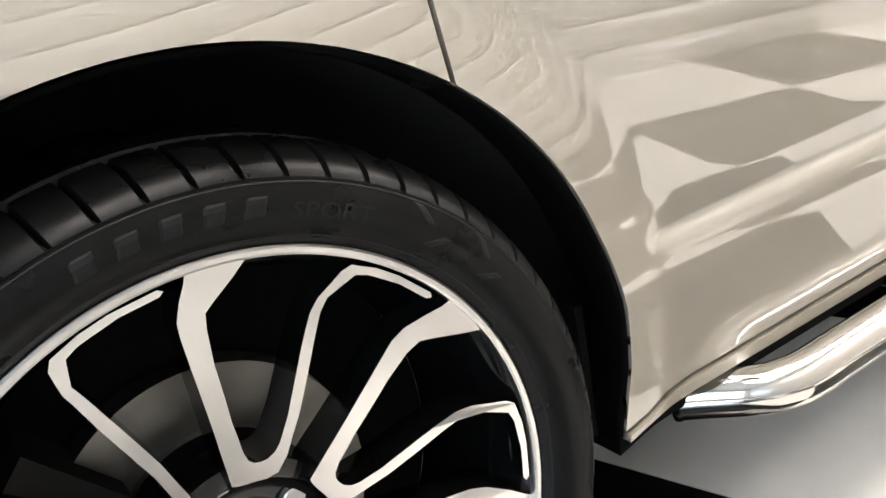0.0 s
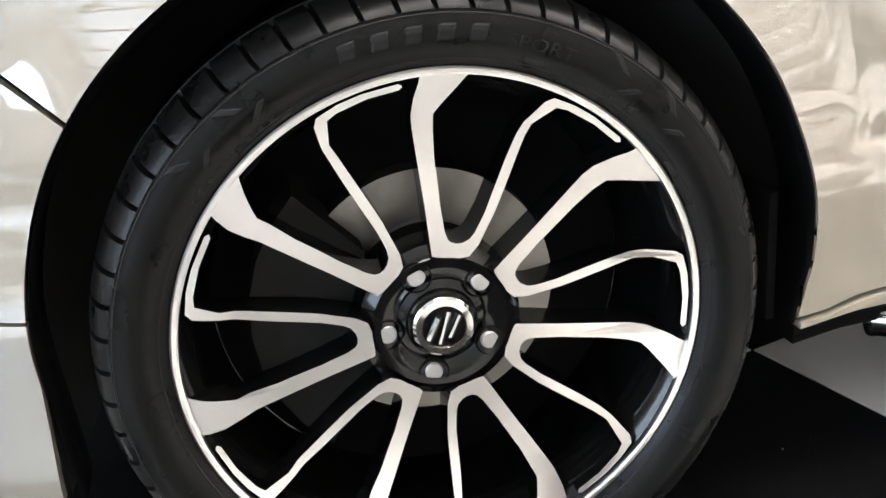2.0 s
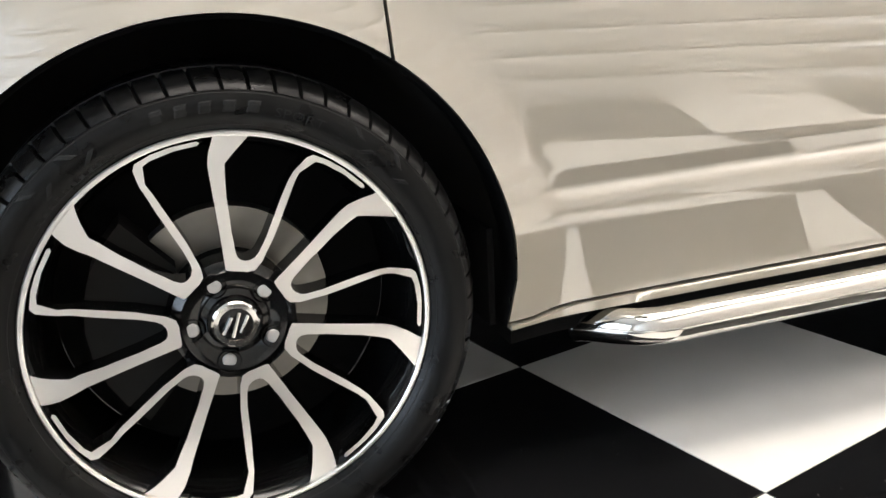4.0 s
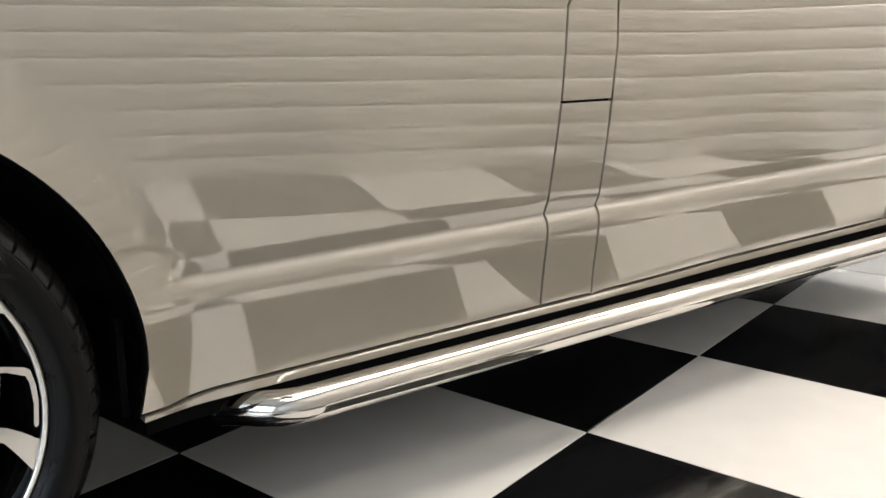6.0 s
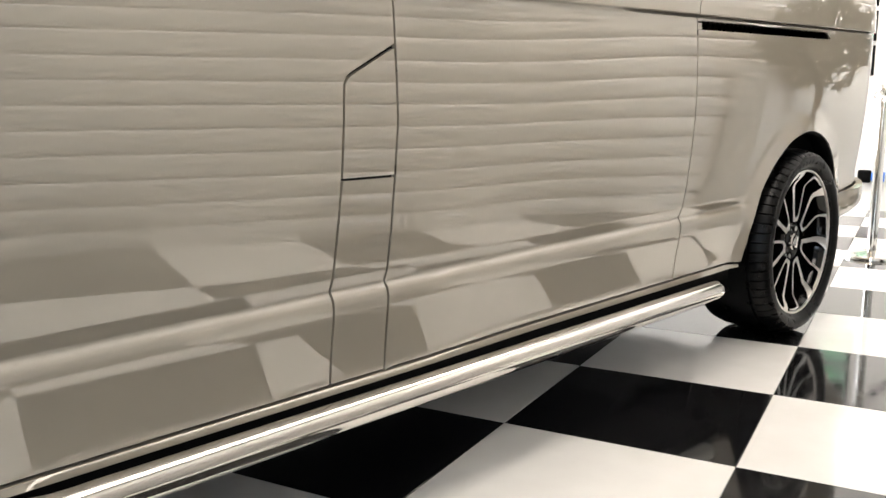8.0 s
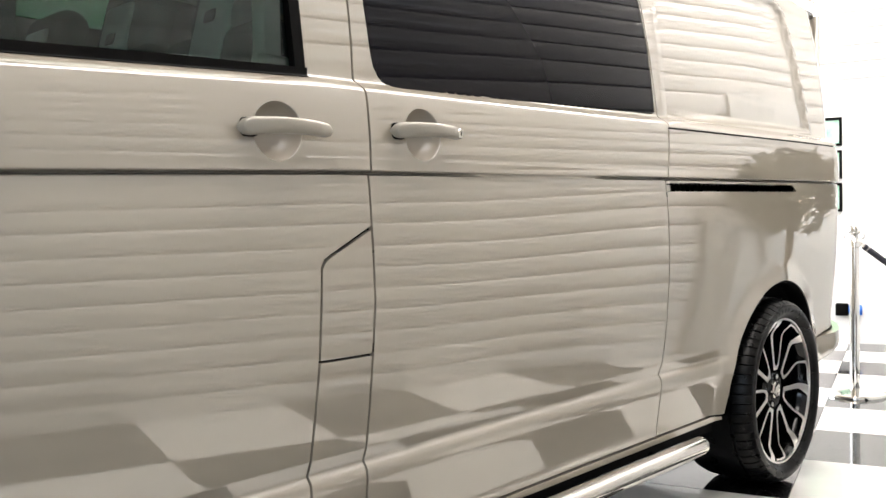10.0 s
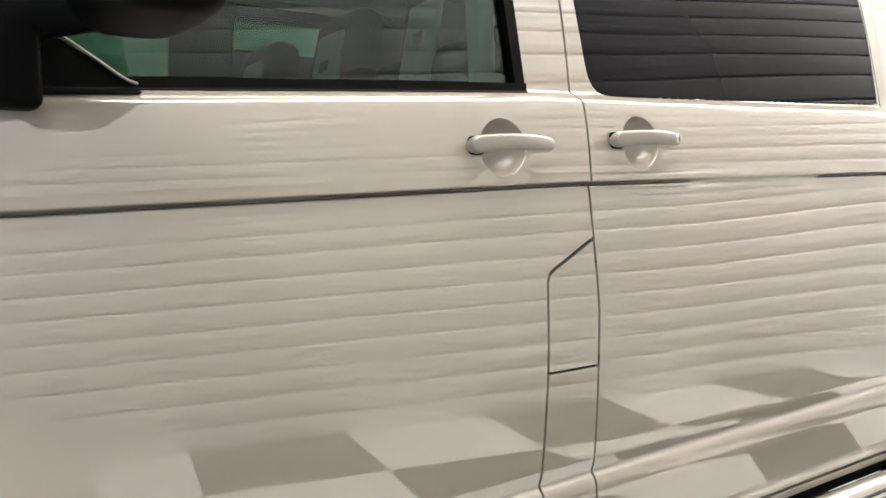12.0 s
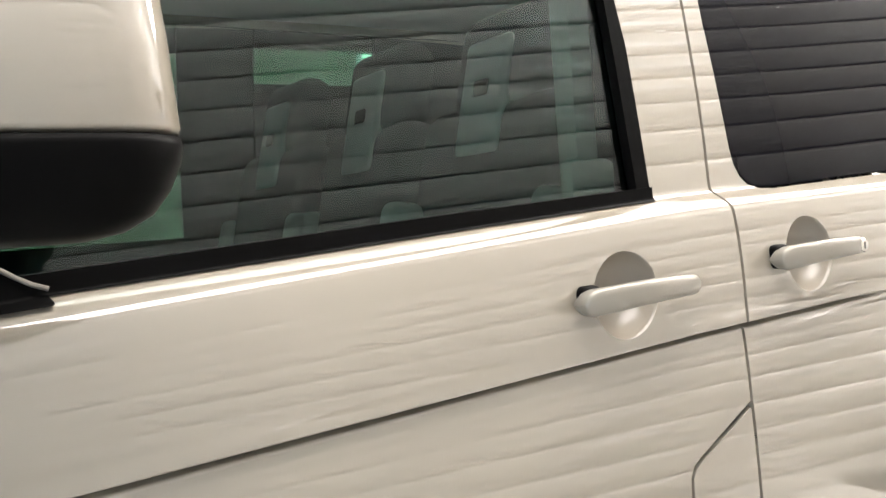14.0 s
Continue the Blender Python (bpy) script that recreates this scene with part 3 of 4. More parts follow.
    part("rear_bumper", panel("rear_bumper", [(3.806, 0.40), (3.80, 0.27), (4.36, 0.27), (4.38, 0.552), (3.832, 0.492)], surface=rb, thick=0.03, xstep=0.02, qstep=0.02), PAINT, van, "beige rear bumper corner")

    # fender and front bumper
    a2 = math.degrees(math.atan2(0.611 - FZ, -0.316 - FX))
    fend = [(x - G, z) for x, z in SEAM_A[:-1]] + arc(FX, FZ, FR, math.degrees(math.acos((0.236 - G - FX) / FR)), a2, 30) + [(-0.37, 0.667), (-0.45, 0.725), (-0.60, 0.79), (-0.80, 0.84), (-0.80, 1.02), (-0.30, 1.16), (0.0, 1.195)]
    part("front_fender", panel("front_fender", fend, xstep=0.025, qstep=0.025), PAINT, van, "beige front wing over the wheel")
    bump_up = arc(FX, FZ, FR, a2 + 0.8, 169.6, 10) + [(-0.60, 0.425), (-0.86, 0.43), (-0.86, 0.835), (-0.605, 0.783), (-0.455, 0.719), (-0.375, 0.661)]
    part("front_bumper", panel("front_bumper", bump_up, xstep=0.025, qstep=0.025), PAINT, van, "beige front bumper corner")
    bump_low = arc(FX, FZ, FR, 170.2, 180, 4) + [(-0.415, 0.20), (-0.86, 0.20), (-0.86, 0.424), (-0.60, 0.419)]
    part("front_bumper", panel("front_bumper", bump_low, xstep=0.025, qstep=0.025, qfine=()), PAINT, van, "beige lower front bumper corner")

    # sill, near-black seam sheets for the shade in gaps, arch liners, underbody
    sill = [(0.399, 0.2665), (0.401, 0.2735), (0.44, sill_line(0.44) - 0.004), (0.52, sill_line(0.52) + 0.006)] + [(x, sill_line(x) + 0.006) for x in (1.2, 2.0, 2.9)] + [(2.97, sill_line(2.97) - 0.002), (2.97, sill_line(2.97) - 0.012), (1.5, sill_line(1.5) - 0.010), (0.5, sill_line(0.5) - 0.009)]
    # near-black strip stands in for the shadow under the sill
    rocker = [(0.41, sill_line(0.41) - 0.002)] + [(2.96, sill_line(2.96) - 0.002), (2.96, sill_line(2.96) - 0.055), (0.41, sill_line(0.41) - 0.045)]
    part("rocker", panel("rocker", rocker, offset=0.022, thick=0.06, qfine=()), VOID, van, "near-black strip for the shade below the sill")
    part("side_sill", panel("side_sill", sill, offset=-0.004, thick=0.03, qfine=((0.22, 0.30, 0.006),)), PAINT, van, "beige sill strip under the doors")
    # sheets behind the open seams, coloured near-black as shade
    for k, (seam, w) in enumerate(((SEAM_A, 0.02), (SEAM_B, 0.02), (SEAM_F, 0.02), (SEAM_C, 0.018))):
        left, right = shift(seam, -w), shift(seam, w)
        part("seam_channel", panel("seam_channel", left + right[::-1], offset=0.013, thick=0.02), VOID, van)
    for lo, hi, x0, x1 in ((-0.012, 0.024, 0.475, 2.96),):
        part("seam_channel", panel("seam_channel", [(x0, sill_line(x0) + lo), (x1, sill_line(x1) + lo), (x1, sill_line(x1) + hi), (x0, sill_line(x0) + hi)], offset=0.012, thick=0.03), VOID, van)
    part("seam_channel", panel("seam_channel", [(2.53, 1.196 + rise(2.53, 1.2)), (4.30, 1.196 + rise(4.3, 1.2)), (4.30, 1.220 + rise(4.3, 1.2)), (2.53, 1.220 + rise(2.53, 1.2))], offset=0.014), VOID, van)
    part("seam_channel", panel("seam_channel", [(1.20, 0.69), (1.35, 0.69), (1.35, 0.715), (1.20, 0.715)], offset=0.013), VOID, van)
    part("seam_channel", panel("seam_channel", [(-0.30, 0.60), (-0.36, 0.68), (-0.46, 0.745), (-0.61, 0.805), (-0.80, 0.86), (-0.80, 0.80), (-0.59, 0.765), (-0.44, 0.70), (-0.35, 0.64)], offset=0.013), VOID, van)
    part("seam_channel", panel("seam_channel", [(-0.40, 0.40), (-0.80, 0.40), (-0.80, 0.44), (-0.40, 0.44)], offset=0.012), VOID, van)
    for cx, cz, r in ARCHES:
        pts = [(cx - r - 0.012, 0.20 if cx < 1 else 0.29)] + arc(cx, cz, r + 0.012, 180, 0, 36) + [(cx + r + 0.012, 0.275)]
        verts, faces = [], []
        for x, z in pts:
            verts += [(x, max(0.004, side_y(x, level(x, z)) + 0.018), z), (x, 0.42, z)]
        n = len(pts)
        faces = [(2 * i, 2 * i + 2, 2 * i + 3, 2 * i + 1) for i in range(n - 1)] + [tuple(2 * i + 1 for i in range(n))]
        part("wheel_arch_liner", mesh_of("wheel_arch_liner", verts, faces), LINER, van, "black wheel arch liner")
    for cx, cz, r in ARCHES:
        pts = [(cx + r * math.cos(radians(t)), cz + r * math.sin(radians(t))) for t in range(180, -1, -3)]
        pts = [(pts[0][0], 0.203 if cx < 1 else 0.31)] + pts + ([(0.4075, 0.325), (0.402, 0.300), (0.3985, 0.284), (0.397, 0.272)] if cx < 1 else [(pts[-1][0], 0.30)])
        verts = []
        for x, z in pts:
            y = side_y(x, level(x, z))
            k = (r - 0.0025) / r if z >= cz else 1.0
            xx, zz = (x - 0.0025 * (x - cx) / r, cz + (z - cz) * k)
            verts += [(xx, y + 0.0035, zz), (x - 0.008 * (x - cx) / r, y + 0.010, cz + (z - cz) * (k - 0.013 if z >= cz else 1.0)), (xx, y + 0.07, zz)]
        n = len(pts)
        faces = [(3 * i + c, 3 * i + 3 + c, 3 * i + 4 + c, 3 * i + 1 + c) for i in range(n - 1) for c in (0, 1)]
        part("arch_lip", mesh_of("arch_lip", verts, faces), BLACK, van, "black inner lip of the wheel arch")
    part("splash_flap", box("splash_flap", 0.378, 0.390, 0.035, 0.24, 0.264, 0.42, 0.003), VOID, van, "black splash flap")
    part("underbody", box("underbody", 0.46, 2.94, 0.10, 1.80, 0.25, 0.36, 0.02), LINER, van, "black underbody")
    part("fuel_tank", box("fuel_tank", 1.30, 2.10, 0.30, 1.0, 0.20, 0.30, 0.04, 3), LINER, van, "black tank under the floor")
    part("axle_arm", tube_mesh("axle_arm", [(2.70, 0.35, 0.30), (2.95, 0.38, 0.22), (3.4, 0.30, 0.30)], 0.035, 12), LINER, van)

    # roof, far side, ends and cabin floor
    roof = []
    for x in np.linspace(0.35, 4.2, 30):
        row = [(x, side_y(min(x, 4.0), 1.86) + 0.006, 1.86 + rise(x, 1.86)), (x, side_y(min(x, 4.0), 1.92), 1.925 + rise(x, 1.86)), (x, 0.35, 1.975 + rise(x, 1.86)), (x, 0.95, 2.0 + rise(x, 1.86)), (x, 1.55, 1.975 + rise(x, 1.86)), (x, 1.75, 1.90 + rise(x, 1.86)), (x, 1.805, 1.80 + rise(x, 1.86))]
        roof.append(row)
    k = 7
    part("roof", mesh_of("roof", [p for r in roof for p in r], [(i * k + j, i * k + k + j, i * k + k + j + 1, i * k + j + 1) for i in range(29) for j in range(k - 1)]), PAINT, van)
    hole1 = [(0.30, 1.24), (1.16, 1.24), (1.16, 1.78), (0.80, 1.78)]
    hole2 = [(1.40, 1.70), (1.82, 1.70), (1.82, 1.83), (1.40, 1.82)]
    pieces = ([(-0.6, 0.45), (-0.6, 1.0), (0.0, 1.19), (0.02, 1.24), (1.16, 1.24), (1.40, 1.24), (4.3, 1.24), (4.3, 0.45)], [(0.02, 1.24), (0.30, 1.24), (0.80, 1.78), (1.16, 1.78), (1.16, 1.86), (0.72, 1.86)], [(1.16, 1.24), (1.40, 1.24), (1.40, 1.86), (1.16, 1.86)],
              [(1.40, 1.24), (1.82, 1.24), (1.82, 1.70), (1.40, 1.70)], [(1.40, 1.82), (1.82, 1.83), (1.82, 1.86), (1.40, 1.86)], [(1.82, 1.24), (4.3, 1.24), (4.2, 1.88), (1.82, 1.86)])
    shell = None
    for outline in pieces:
        ob = part("far_side", panel("far_side", outline, xstep=0.12, qstep=0.1, qfine=(), mirror=True), SEAT, van)
        shell = shell or ob
    part("window_glass", panel("window_glass", hole1, offset=0.01, thick=0.004, xstep=0.2, qstep=0.2, qfine=(), mirror=True, closed=True), GLASS_FAR, shell, "green side glass darkened to dim the view beyond")
    part("window_glass", panel("window_glass", hole2, offset=0.01, thick=0.004, xstep=0.2, qstep=0.2, qfine=(), mirror=True, closed=True), GLASS_FAR, shell, "green side glass darkened to dim the view beyond")
    part("rear_door", box("rear_door", 4.29, 4.33, 0.16, 1.74, 0.40, 1.92, 0.015), PAINT, van)
    part("load_floor", box("load_floor", 0.45, 4.28, 0.08, 1.82, 0.42, 0.46), LINER, van)
    part("front_bulkhead", box("front_bulkhead", -0.72, -0.66, 0.2, 1.7, 0.25, 1.0, 0.02), LINER, van)
    part("bonnet", box("bonnet", -0.70, 0.02, 0.16, 1.74, 1.02, 1.10, 0.03), PAINT, van)
    part("spoiler", box("spoiler", 4.13, 4.30, 0.18, 1.72, 1.90, 1.93, 0.01), GLOSS, van, "black roof spoiler")
    windscreen = [(-0.02, 0.16, 1.14), (-0.02, 1.74, 1.14), (0.72, 1.62, 1.90), (0.72, 0.28, 1.90)]
    part("windscreen", mesh_of("windscreen", windscreen + [(x - 0.006, y, z + 0.006) for x, y, z in windscreen], [(3, 2, 1, 0), (4, 5, 6, 7), (0, 1, 5, 4), (1, 2, 6, 5), (2, 3, 7, 6), (3, 0, 4, 7)], False), GLASS, van)
    return van


def handle(door, hx, hz, lock):
    """A pull handle that bridges its bowl."""
    L = 0.098
    verts, faces = [], []
    n = 20
    xs = [-1, -0.985, -0.94, -0.86, -0.7, -0.45, -0.15, 0.15, 0.45, 0.7, 0.86, 0.94, 0.985, 1]
    for s in xs:
        x = hx + s * L
        h = 0.0145 * (1 - 0.12 * s) * math.sqrt(max(1 - max(0.0, (abs(s) - 0.86) / 0.14) ** 2, 0.004))
        y = -0.036 - 0.020 * (1 - s * s) ** 0.8
        d = 0.011
        z = hz + 0.004 + 0.004 * (1 - s * s) + 0.003 * s
        for k in range(n):
            a = 2 * math.pi * k / n
            ca, sa = math.cos(a), math.sin(a)
            verts.append((x, y + d * abs(ca) ** 0.6 * (1 if ca > 0 else -1), z + h * abs(sa) ** 0.7 * (1 if sa > 0 else -1)))
    m = len(xs)
    for i in range(m - 1):
        for k in range(n):
            j = (k + 1) % n
            faces.append((i * n + k, (i + 1) * n + k, (i + 1) * n + j, i * n + j))
    faces += [tuple(range(n)), tuple(range((m - 1) * n, m * n))[::-1]]
    grip = part("door_handle", mesh_of("door_handle", verts, faces), SATIN, door, "satin beige pull handle")
    me = box("handle_gasket", hx - L + 0.012, hx - L + 0.046, -0.0310, 0.004, hz - 0.0130, hz + 0.0205, 0.009, 3)
    part("handle_gasket", me, BLACK, door, "black gasket under the handle end")
    if lock:
        cyl = revolve("key_lock", [(0.0, -0.0535), (0.009, -0.0535), (0.011, -0.051), (0.011, -0.03)], 24)
        ob = part("key_lock", cyl, CHROME, door, "round chrome key lock")
        ob.location = (hx + 0.083, -0.0035, hz + 0.007)
        slotm = box("key_slot", hx + 0.0822, hx + 0.0838, -0.0575, -0.054, hz + 0.002, hz + 0.012)
        part("key_slot", slotm, BLACK, door)


VAN = build_van()

# ---- wheels ----
# one arm pair, as radius and angle clockwise from the edge of its thick arm
ARM = [(0.0770, -0.9), (0.130, -0.5), (0.179, -0.6), (0.221, -0.6), (0.239, 0.2), (0.253, 1.4), (0.2635, 2.2), (0.2635, 12.6), (0.2569, 11.2), (0.2202, 5.0), (0.1769, 4.9), (0.1285, 6.3), (0.1011, 8.5),
       (0.0925, 10.6), (0.0895, 13.2), (0.0888, 16.8), (0.0905, 20.5), (0.0955, 24.0), (0.1028, 25.7), (0.125, 27.2), (0.182, 27.5), (0.223, 28.1), (0.248, 29.6), (0.2545, 31.0), (0.2565, 36.0), (0.2568, 41.0), (0.2563, 48.8),
       (0.2535, 49.6), (0.2505, 48.8), (0.2508, 42.0), (0.2495, 35.0), (0.2470, 32.6), (0.2235, 30.1), (0.183, 30.6), (0.1284, 31.6), (0.0924, 30.8), (0.0782, 27.7), (0.0736, 20.0), (0.0736, 8.0), (0.0750, 2.0)]


def face_y(r):
    return 0.007 - 0.026 * smooth(0.205, 0.258, r)


def build_wheel(hub_x, turn, van, label):
    barrel = revolve("rim_barrel", [(0.262, -0.020), (0.256, -0.012), (0.247, 0.004), (0.243, 0.03), (0.236, 0.10), (0.240, 0.20), (0.262, 0.215), (0.264, 0.205), (0.250, 0.19), (0.252, 0.02)], 96)
    wheel = part("wheel", barrel, GLOSS, van, label)
    wheel.location = (hub_x, 0, 0.345)
    # tyre with cut shoulder blocks
    prof = [(0.2625, -0.0155), (0.2655, -0.0215), (0.2685, -0.0225), (0.272, -0.0265), (0.280, -0.0345), (0.290, -0.041), (0.300, -0.0440), (0.310, -0.0430), (0.3155, -0.0405), (0.3175, -0.0405),
            (0.3185, -0.0380), (0.3240, -0.0345), (0.3310, -0.0255), (0.3375, -0.0105), (0.3415, 0.006), (0.3425, 0.020), (0.3345, 0.022), (0.3345, 0.032), (0.3430, 0.034), (0.3440, 0.07), (0.3445, 0.11),
            (0.3440, 0.15), (0.341, 0.20), (0.330, 0.235), (0.300, 0.25), (0.265, 0.225)]
    blocks, sub = 62, 12
    n, k = blocks * sub, len(prof)
    verts, faces = [], []
    for i in range(n):
        a = 2 * math.pi * (i + 0.0) / n
        for j, (r, y) in enumerate(prof):
            cut = 0.0
            if 11 <= j <= 15 and i % sub == 0:
                cut = 0.0065
            aa = a + 0.014 * (min(j, 15) - 10) / 5 if j > 10 else a
            verts.append(((r - cut) * math.cos(aa), y + cut * 0.6, (r - cut) * math.sin(aa)))
    for i in range(n):
        b = (i + 1) % n
        for j in range(k - 1):
            faces.append((i * k + j, i * k + j + 1, b * k + j + 1, b * k + j))
    bm = bmesh.new()
    me = mesh_of("tyre", verts, faces)
    bm.from_mesh(me)
    bmesh.ops.recalc_face_normals(bm, faces=bm.faces)
    tyre = part("tyre", bm_mesh("tyre", bm, angle=28), RUBBER, wheel, "black low profile tyre")
    part("rim_lip", revolve("rim_lip", [(0.2595, -0.0165), (0.2600, -0.0235), (0.2620, -0.0250), (0.2655, -0.0250), (0.2675, -0.0235), (0.2680, -0.0180)], 128, closed=True), POLISH, wheel, "machined bright rim lip")
    # arms
    for q in range(7):
        base = 92.2 + turn - q * 360 / 7
        outline = []
        for i in range(len(ARM)):
            (r0, a0), (r1, a1) = ARM[i], ARM[(i + 1) % len(ARM)]
            steps = max(1, int(abs(r1 - r0) / 0.012) + int(abs(a1 - a0) / 4))
            for s in range(steps):
                t = s / steps
                outline.append((r0 + (r1 - r0) * t, radians(base - a0 - (a1 - a0) * t)))
        m = len(outline)
        ring = [Vector((r * math.cos(a), r * math.sin(a), 0)) for r, a in outline]
        faces = [tuple(t) for t in geometry.tessellate_polygon([ring])]
        verts = [(p.x, face_y(p.length), p.y) for p in ring]
        faces = [t if (ring[t[1]] - ring[t[0]]).cross(ring[t[2]] - ring[t[0]]).z > 0 else t[::-1] for t in faces]
        me = mesh_of("spoke", verts, faces)
        cone = 0.03
        loops = [Vector((0, 0, 0))] * len(me.loops)
        for f in me.polygons:
            if max(f.vertices) < m:
                for k in f.loop_indices:
                    p = ring[me.loops[k].vertex_index].normalized()
                    loops[k] = Vector((-cone * p.x, -1.0, -cone * p.y)).normalized()
        me.normals_split_custom_set(loops)
        part("spoke", me, POLISH, wheel, "machined bright twin spoke")
        # black painted flank behind the bright face
        verts, faces = [], []
        for r, a in outline:
            x, z, y = r * math.cos(a), r * math.sin(a), face_y(r)
            verts += [(x, y + 0.0002, z), (x, y + 0.034 + 0.01 * (0.26 - r) / 0.17, z)]
        for i in range(m):
            j = (i + 1) % m
            faces.append((2 * i, 2 * j, 2 * j + 1, 2 * i + 1))
        part("spoke_flank", mesh_of("spoke_flank", verts, faces), GLOSS, wheel, "gloss black spoke flank")
    # hub, cap, bolts
    hubp = revolve("hub", [(0.0, 0.014), (0.030, 0.014), (0.036, 0.012), (0.038, 0.016), (0.046, 0.020), (0.050, 0.017), (0.064, 0.0145), (0.071, 0.0135), (0.073, 0.016), (0.085, 0.022), (0.090, 0.05), (0.05, 0.06)], 84)
    part("hub", hubp, GLOSS, wheel, "gloss black wheel centre")
    cap = revolve("centre_cap", [(0.0, 0.0035), (0.022, 0.0035), (0.0235, 0.001), (0.0300, 0.0015), (0.0325, 0.004), (0.033, 0.015)], 64)
    part("centre_cap", cap, CHROME, wheel, "chrome centre cap")
    part("cap_disc", revolve("cap_disc", [(0.0, 0.0028), (0.0235, 0.0028), (0.0238, 0.006)], 48), GLOSS, wheel, "black cap inset")
    for dx in (-0.011, 0.0, 0.011):
        part("cap_bar", tube_mesh("cap_bar", [(dx + 0.006, 0.0012, 0.017 - abs(dx) * 0.5), (dx - 0.006, 0.0012, -0.017 + abs(dx) * 0.5)], 0.0030, 8), CHROME, wheel)
    for q in range(5):
        a = radians(112 + turn - 72 * q)
        c = (0.058 * math.cos(a), 0.006, 0.058 * math.sin(a))
        pit = part("bolt_pocket", revolve("bolt_pocket", [(0.0155, 0.008), (0.0165, 0.0085), (0.0165, 0.016), (0.0155, 0.0225), (0.0, 0.0225)], 28), VOID, wheel, "dark bolt pocket")
        pit.location = c
        bolt = part("wheel_bolt", revolve("wheel_bolt", [(0.0, 0.0085), (0.0088, 0.0085), (0.0102, 0.0102), (0.0102, 0.03)], 24), ZINC, wheel, "bare steel wheel bolt")
        bolt.location = c
    # brake
    part("brake_disc", revolve("brake_disc", [(0.085, 0.088), (0.088, 0.095), (0.092, 0.095), (0.144, 0.095), (0.146, 0.12), (0.09, 0.12)], 72), STEEL, wheel, "bare steel brake disc")
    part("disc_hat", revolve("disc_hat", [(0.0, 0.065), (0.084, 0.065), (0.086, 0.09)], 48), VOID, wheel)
    # added near-black disc fills the barrel, shade put into its colour
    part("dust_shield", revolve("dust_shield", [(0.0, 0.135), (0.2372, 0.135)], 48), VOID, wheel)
    bm = bmesh.new()
    vs = []
    for r in (0.100, 0.195):
        for i in range(9):
            a = radians(132 + i * 12)
            for y in (0.060, 0.13):
                vs.append(bm.verts.new((r * math.cos(a), y, r * math.sin(a))))
    bmesh.ops.convex_hull(bm, input=vs)
    part("brake_caliper", bm_mesh("brake_caliper", bm), LINER, wheel, "dark brake caliper")
    return wheel, tyre


def sidewall_y(r):
    return float(np.interp(r, (0.272, 0.280, 0.290, 0.300, 0.311, 0.320), (-0.0265, -0.0345, -0.041, -0.0440, -0.0430, -0.0385)))


def wrap(verts, faces, name, wheel, label=""):
    """Raised marking on the tyre's side, from (angle in degrees, radius, height) points."""
    v = [(r * math.cos(radians(a)), sidewall_y(r) - h, r * math.sin(radians(a))) for a, r, h in verts]
    return part(name, mesh_of(name, v, faces, False), RUBBER_MARK, wheel, label)


def block(wheel, a0, a1, r0, r1, skew=0.0, name="raised_bar"):
    n, k = 4, 5
    verts, faces = [], []
    for i in range(n + 1):
        for j in range(k + 1):
            rim = i in (0, n) or j in (0, k)
            verts.append((a0 + (a1 - a0) * i / n + skew * j / k, r0 + (r1 - r0) * j / k, -0.001 if rim else 0.0007))
    for i in range(n):
        for j in range(k):
            p = i * (k + 1) + j
            faces.append((p, p + k + 1, p + k + 2, p + 1))
    wrap(verts, faces, name, wheel)


def word(wheel, text, a0, a1, r0, size):
    cu = bpy.data.curves.new("word", "FONT")
    cu.body, cu.size, cu.extrude, cu.resolution_u = text, 1.0, 0.0, 2
    tmp = bpy.data.objects.new("word", cu)
    me = bpy.data.meshes.new_from_object(tmp)
    bpy.data.objects.remove(tmp)
    xs = [v.co.x for v in me.vertices]
    lo, hi = min(xs), max(xs)
    verts = [(a0 + (a1 - a0) * (v.co.x - lo) / (hi - lo), r0 + v.co.y * size / 0.7, 0.0007) for v in me.vertices]
    wrap(verts, [tuple(p.vertices) for p in me.polygons], "raised_word", wheel, "raised word on the tyre side")
    bpy.data.meshes.remove(me)


def tyre_marks(wheel, turn):
    for i in range(5):
        block(wheel, 105.0 + turn - 5.6 * i, 105.0 + turn - 5.6 * i - 4.2, 0.289, 0.309, -0.6)
    word(wheel, "SPORT", 75.0 + turn, 62.5 + turn, 0.290, 0.012)
    for c in (122, 134, 52, 40):
        for s in (-1, 1):
            block(wheel, c + turn - 1.2, c + turn + 1.2, 0.300 - 0.016 * (s < 0), 0.300 + 0.016 * (s > 0), 4.0 * s, "raised_chevron")
    for i in range(9):
        block(wheel, 141 + turn - 2.6 * i, 141 + turn - 2.6 * i - 1.7, 0.2755, 0.2815)
    for q in (0.2748, 0.3145):
        verts, faces = [], []
        for i in range(180):
            verts += [(2.0 * i, q, 0.0003), (2.0 * i, q + 0.0008, 0.0008), (2.0 * i, q + 0.0016, 0.0003)]
        for i in range(180):
            j = (i + 1) % 180
            faces += [(3 * i, 3 * i + 1, 3 * j + 1, 3 * j), (3 * i + 1, 3 * i + 2, 3 * j + 2, 3 * j + 1)]
        wrap(verts, faces, "raised_ring", wheel)


W1, TYRE1 = build_wheel(0.0, 0.0, VAN, "black and machined alloy front wheel")
W2, TYRE2 = build_wheel(3.4, 9.0, VAN, "black and machined alloy rear wheel")
tyre_marks(W1, 0.0)
tyre_marks(W2, 9.0)


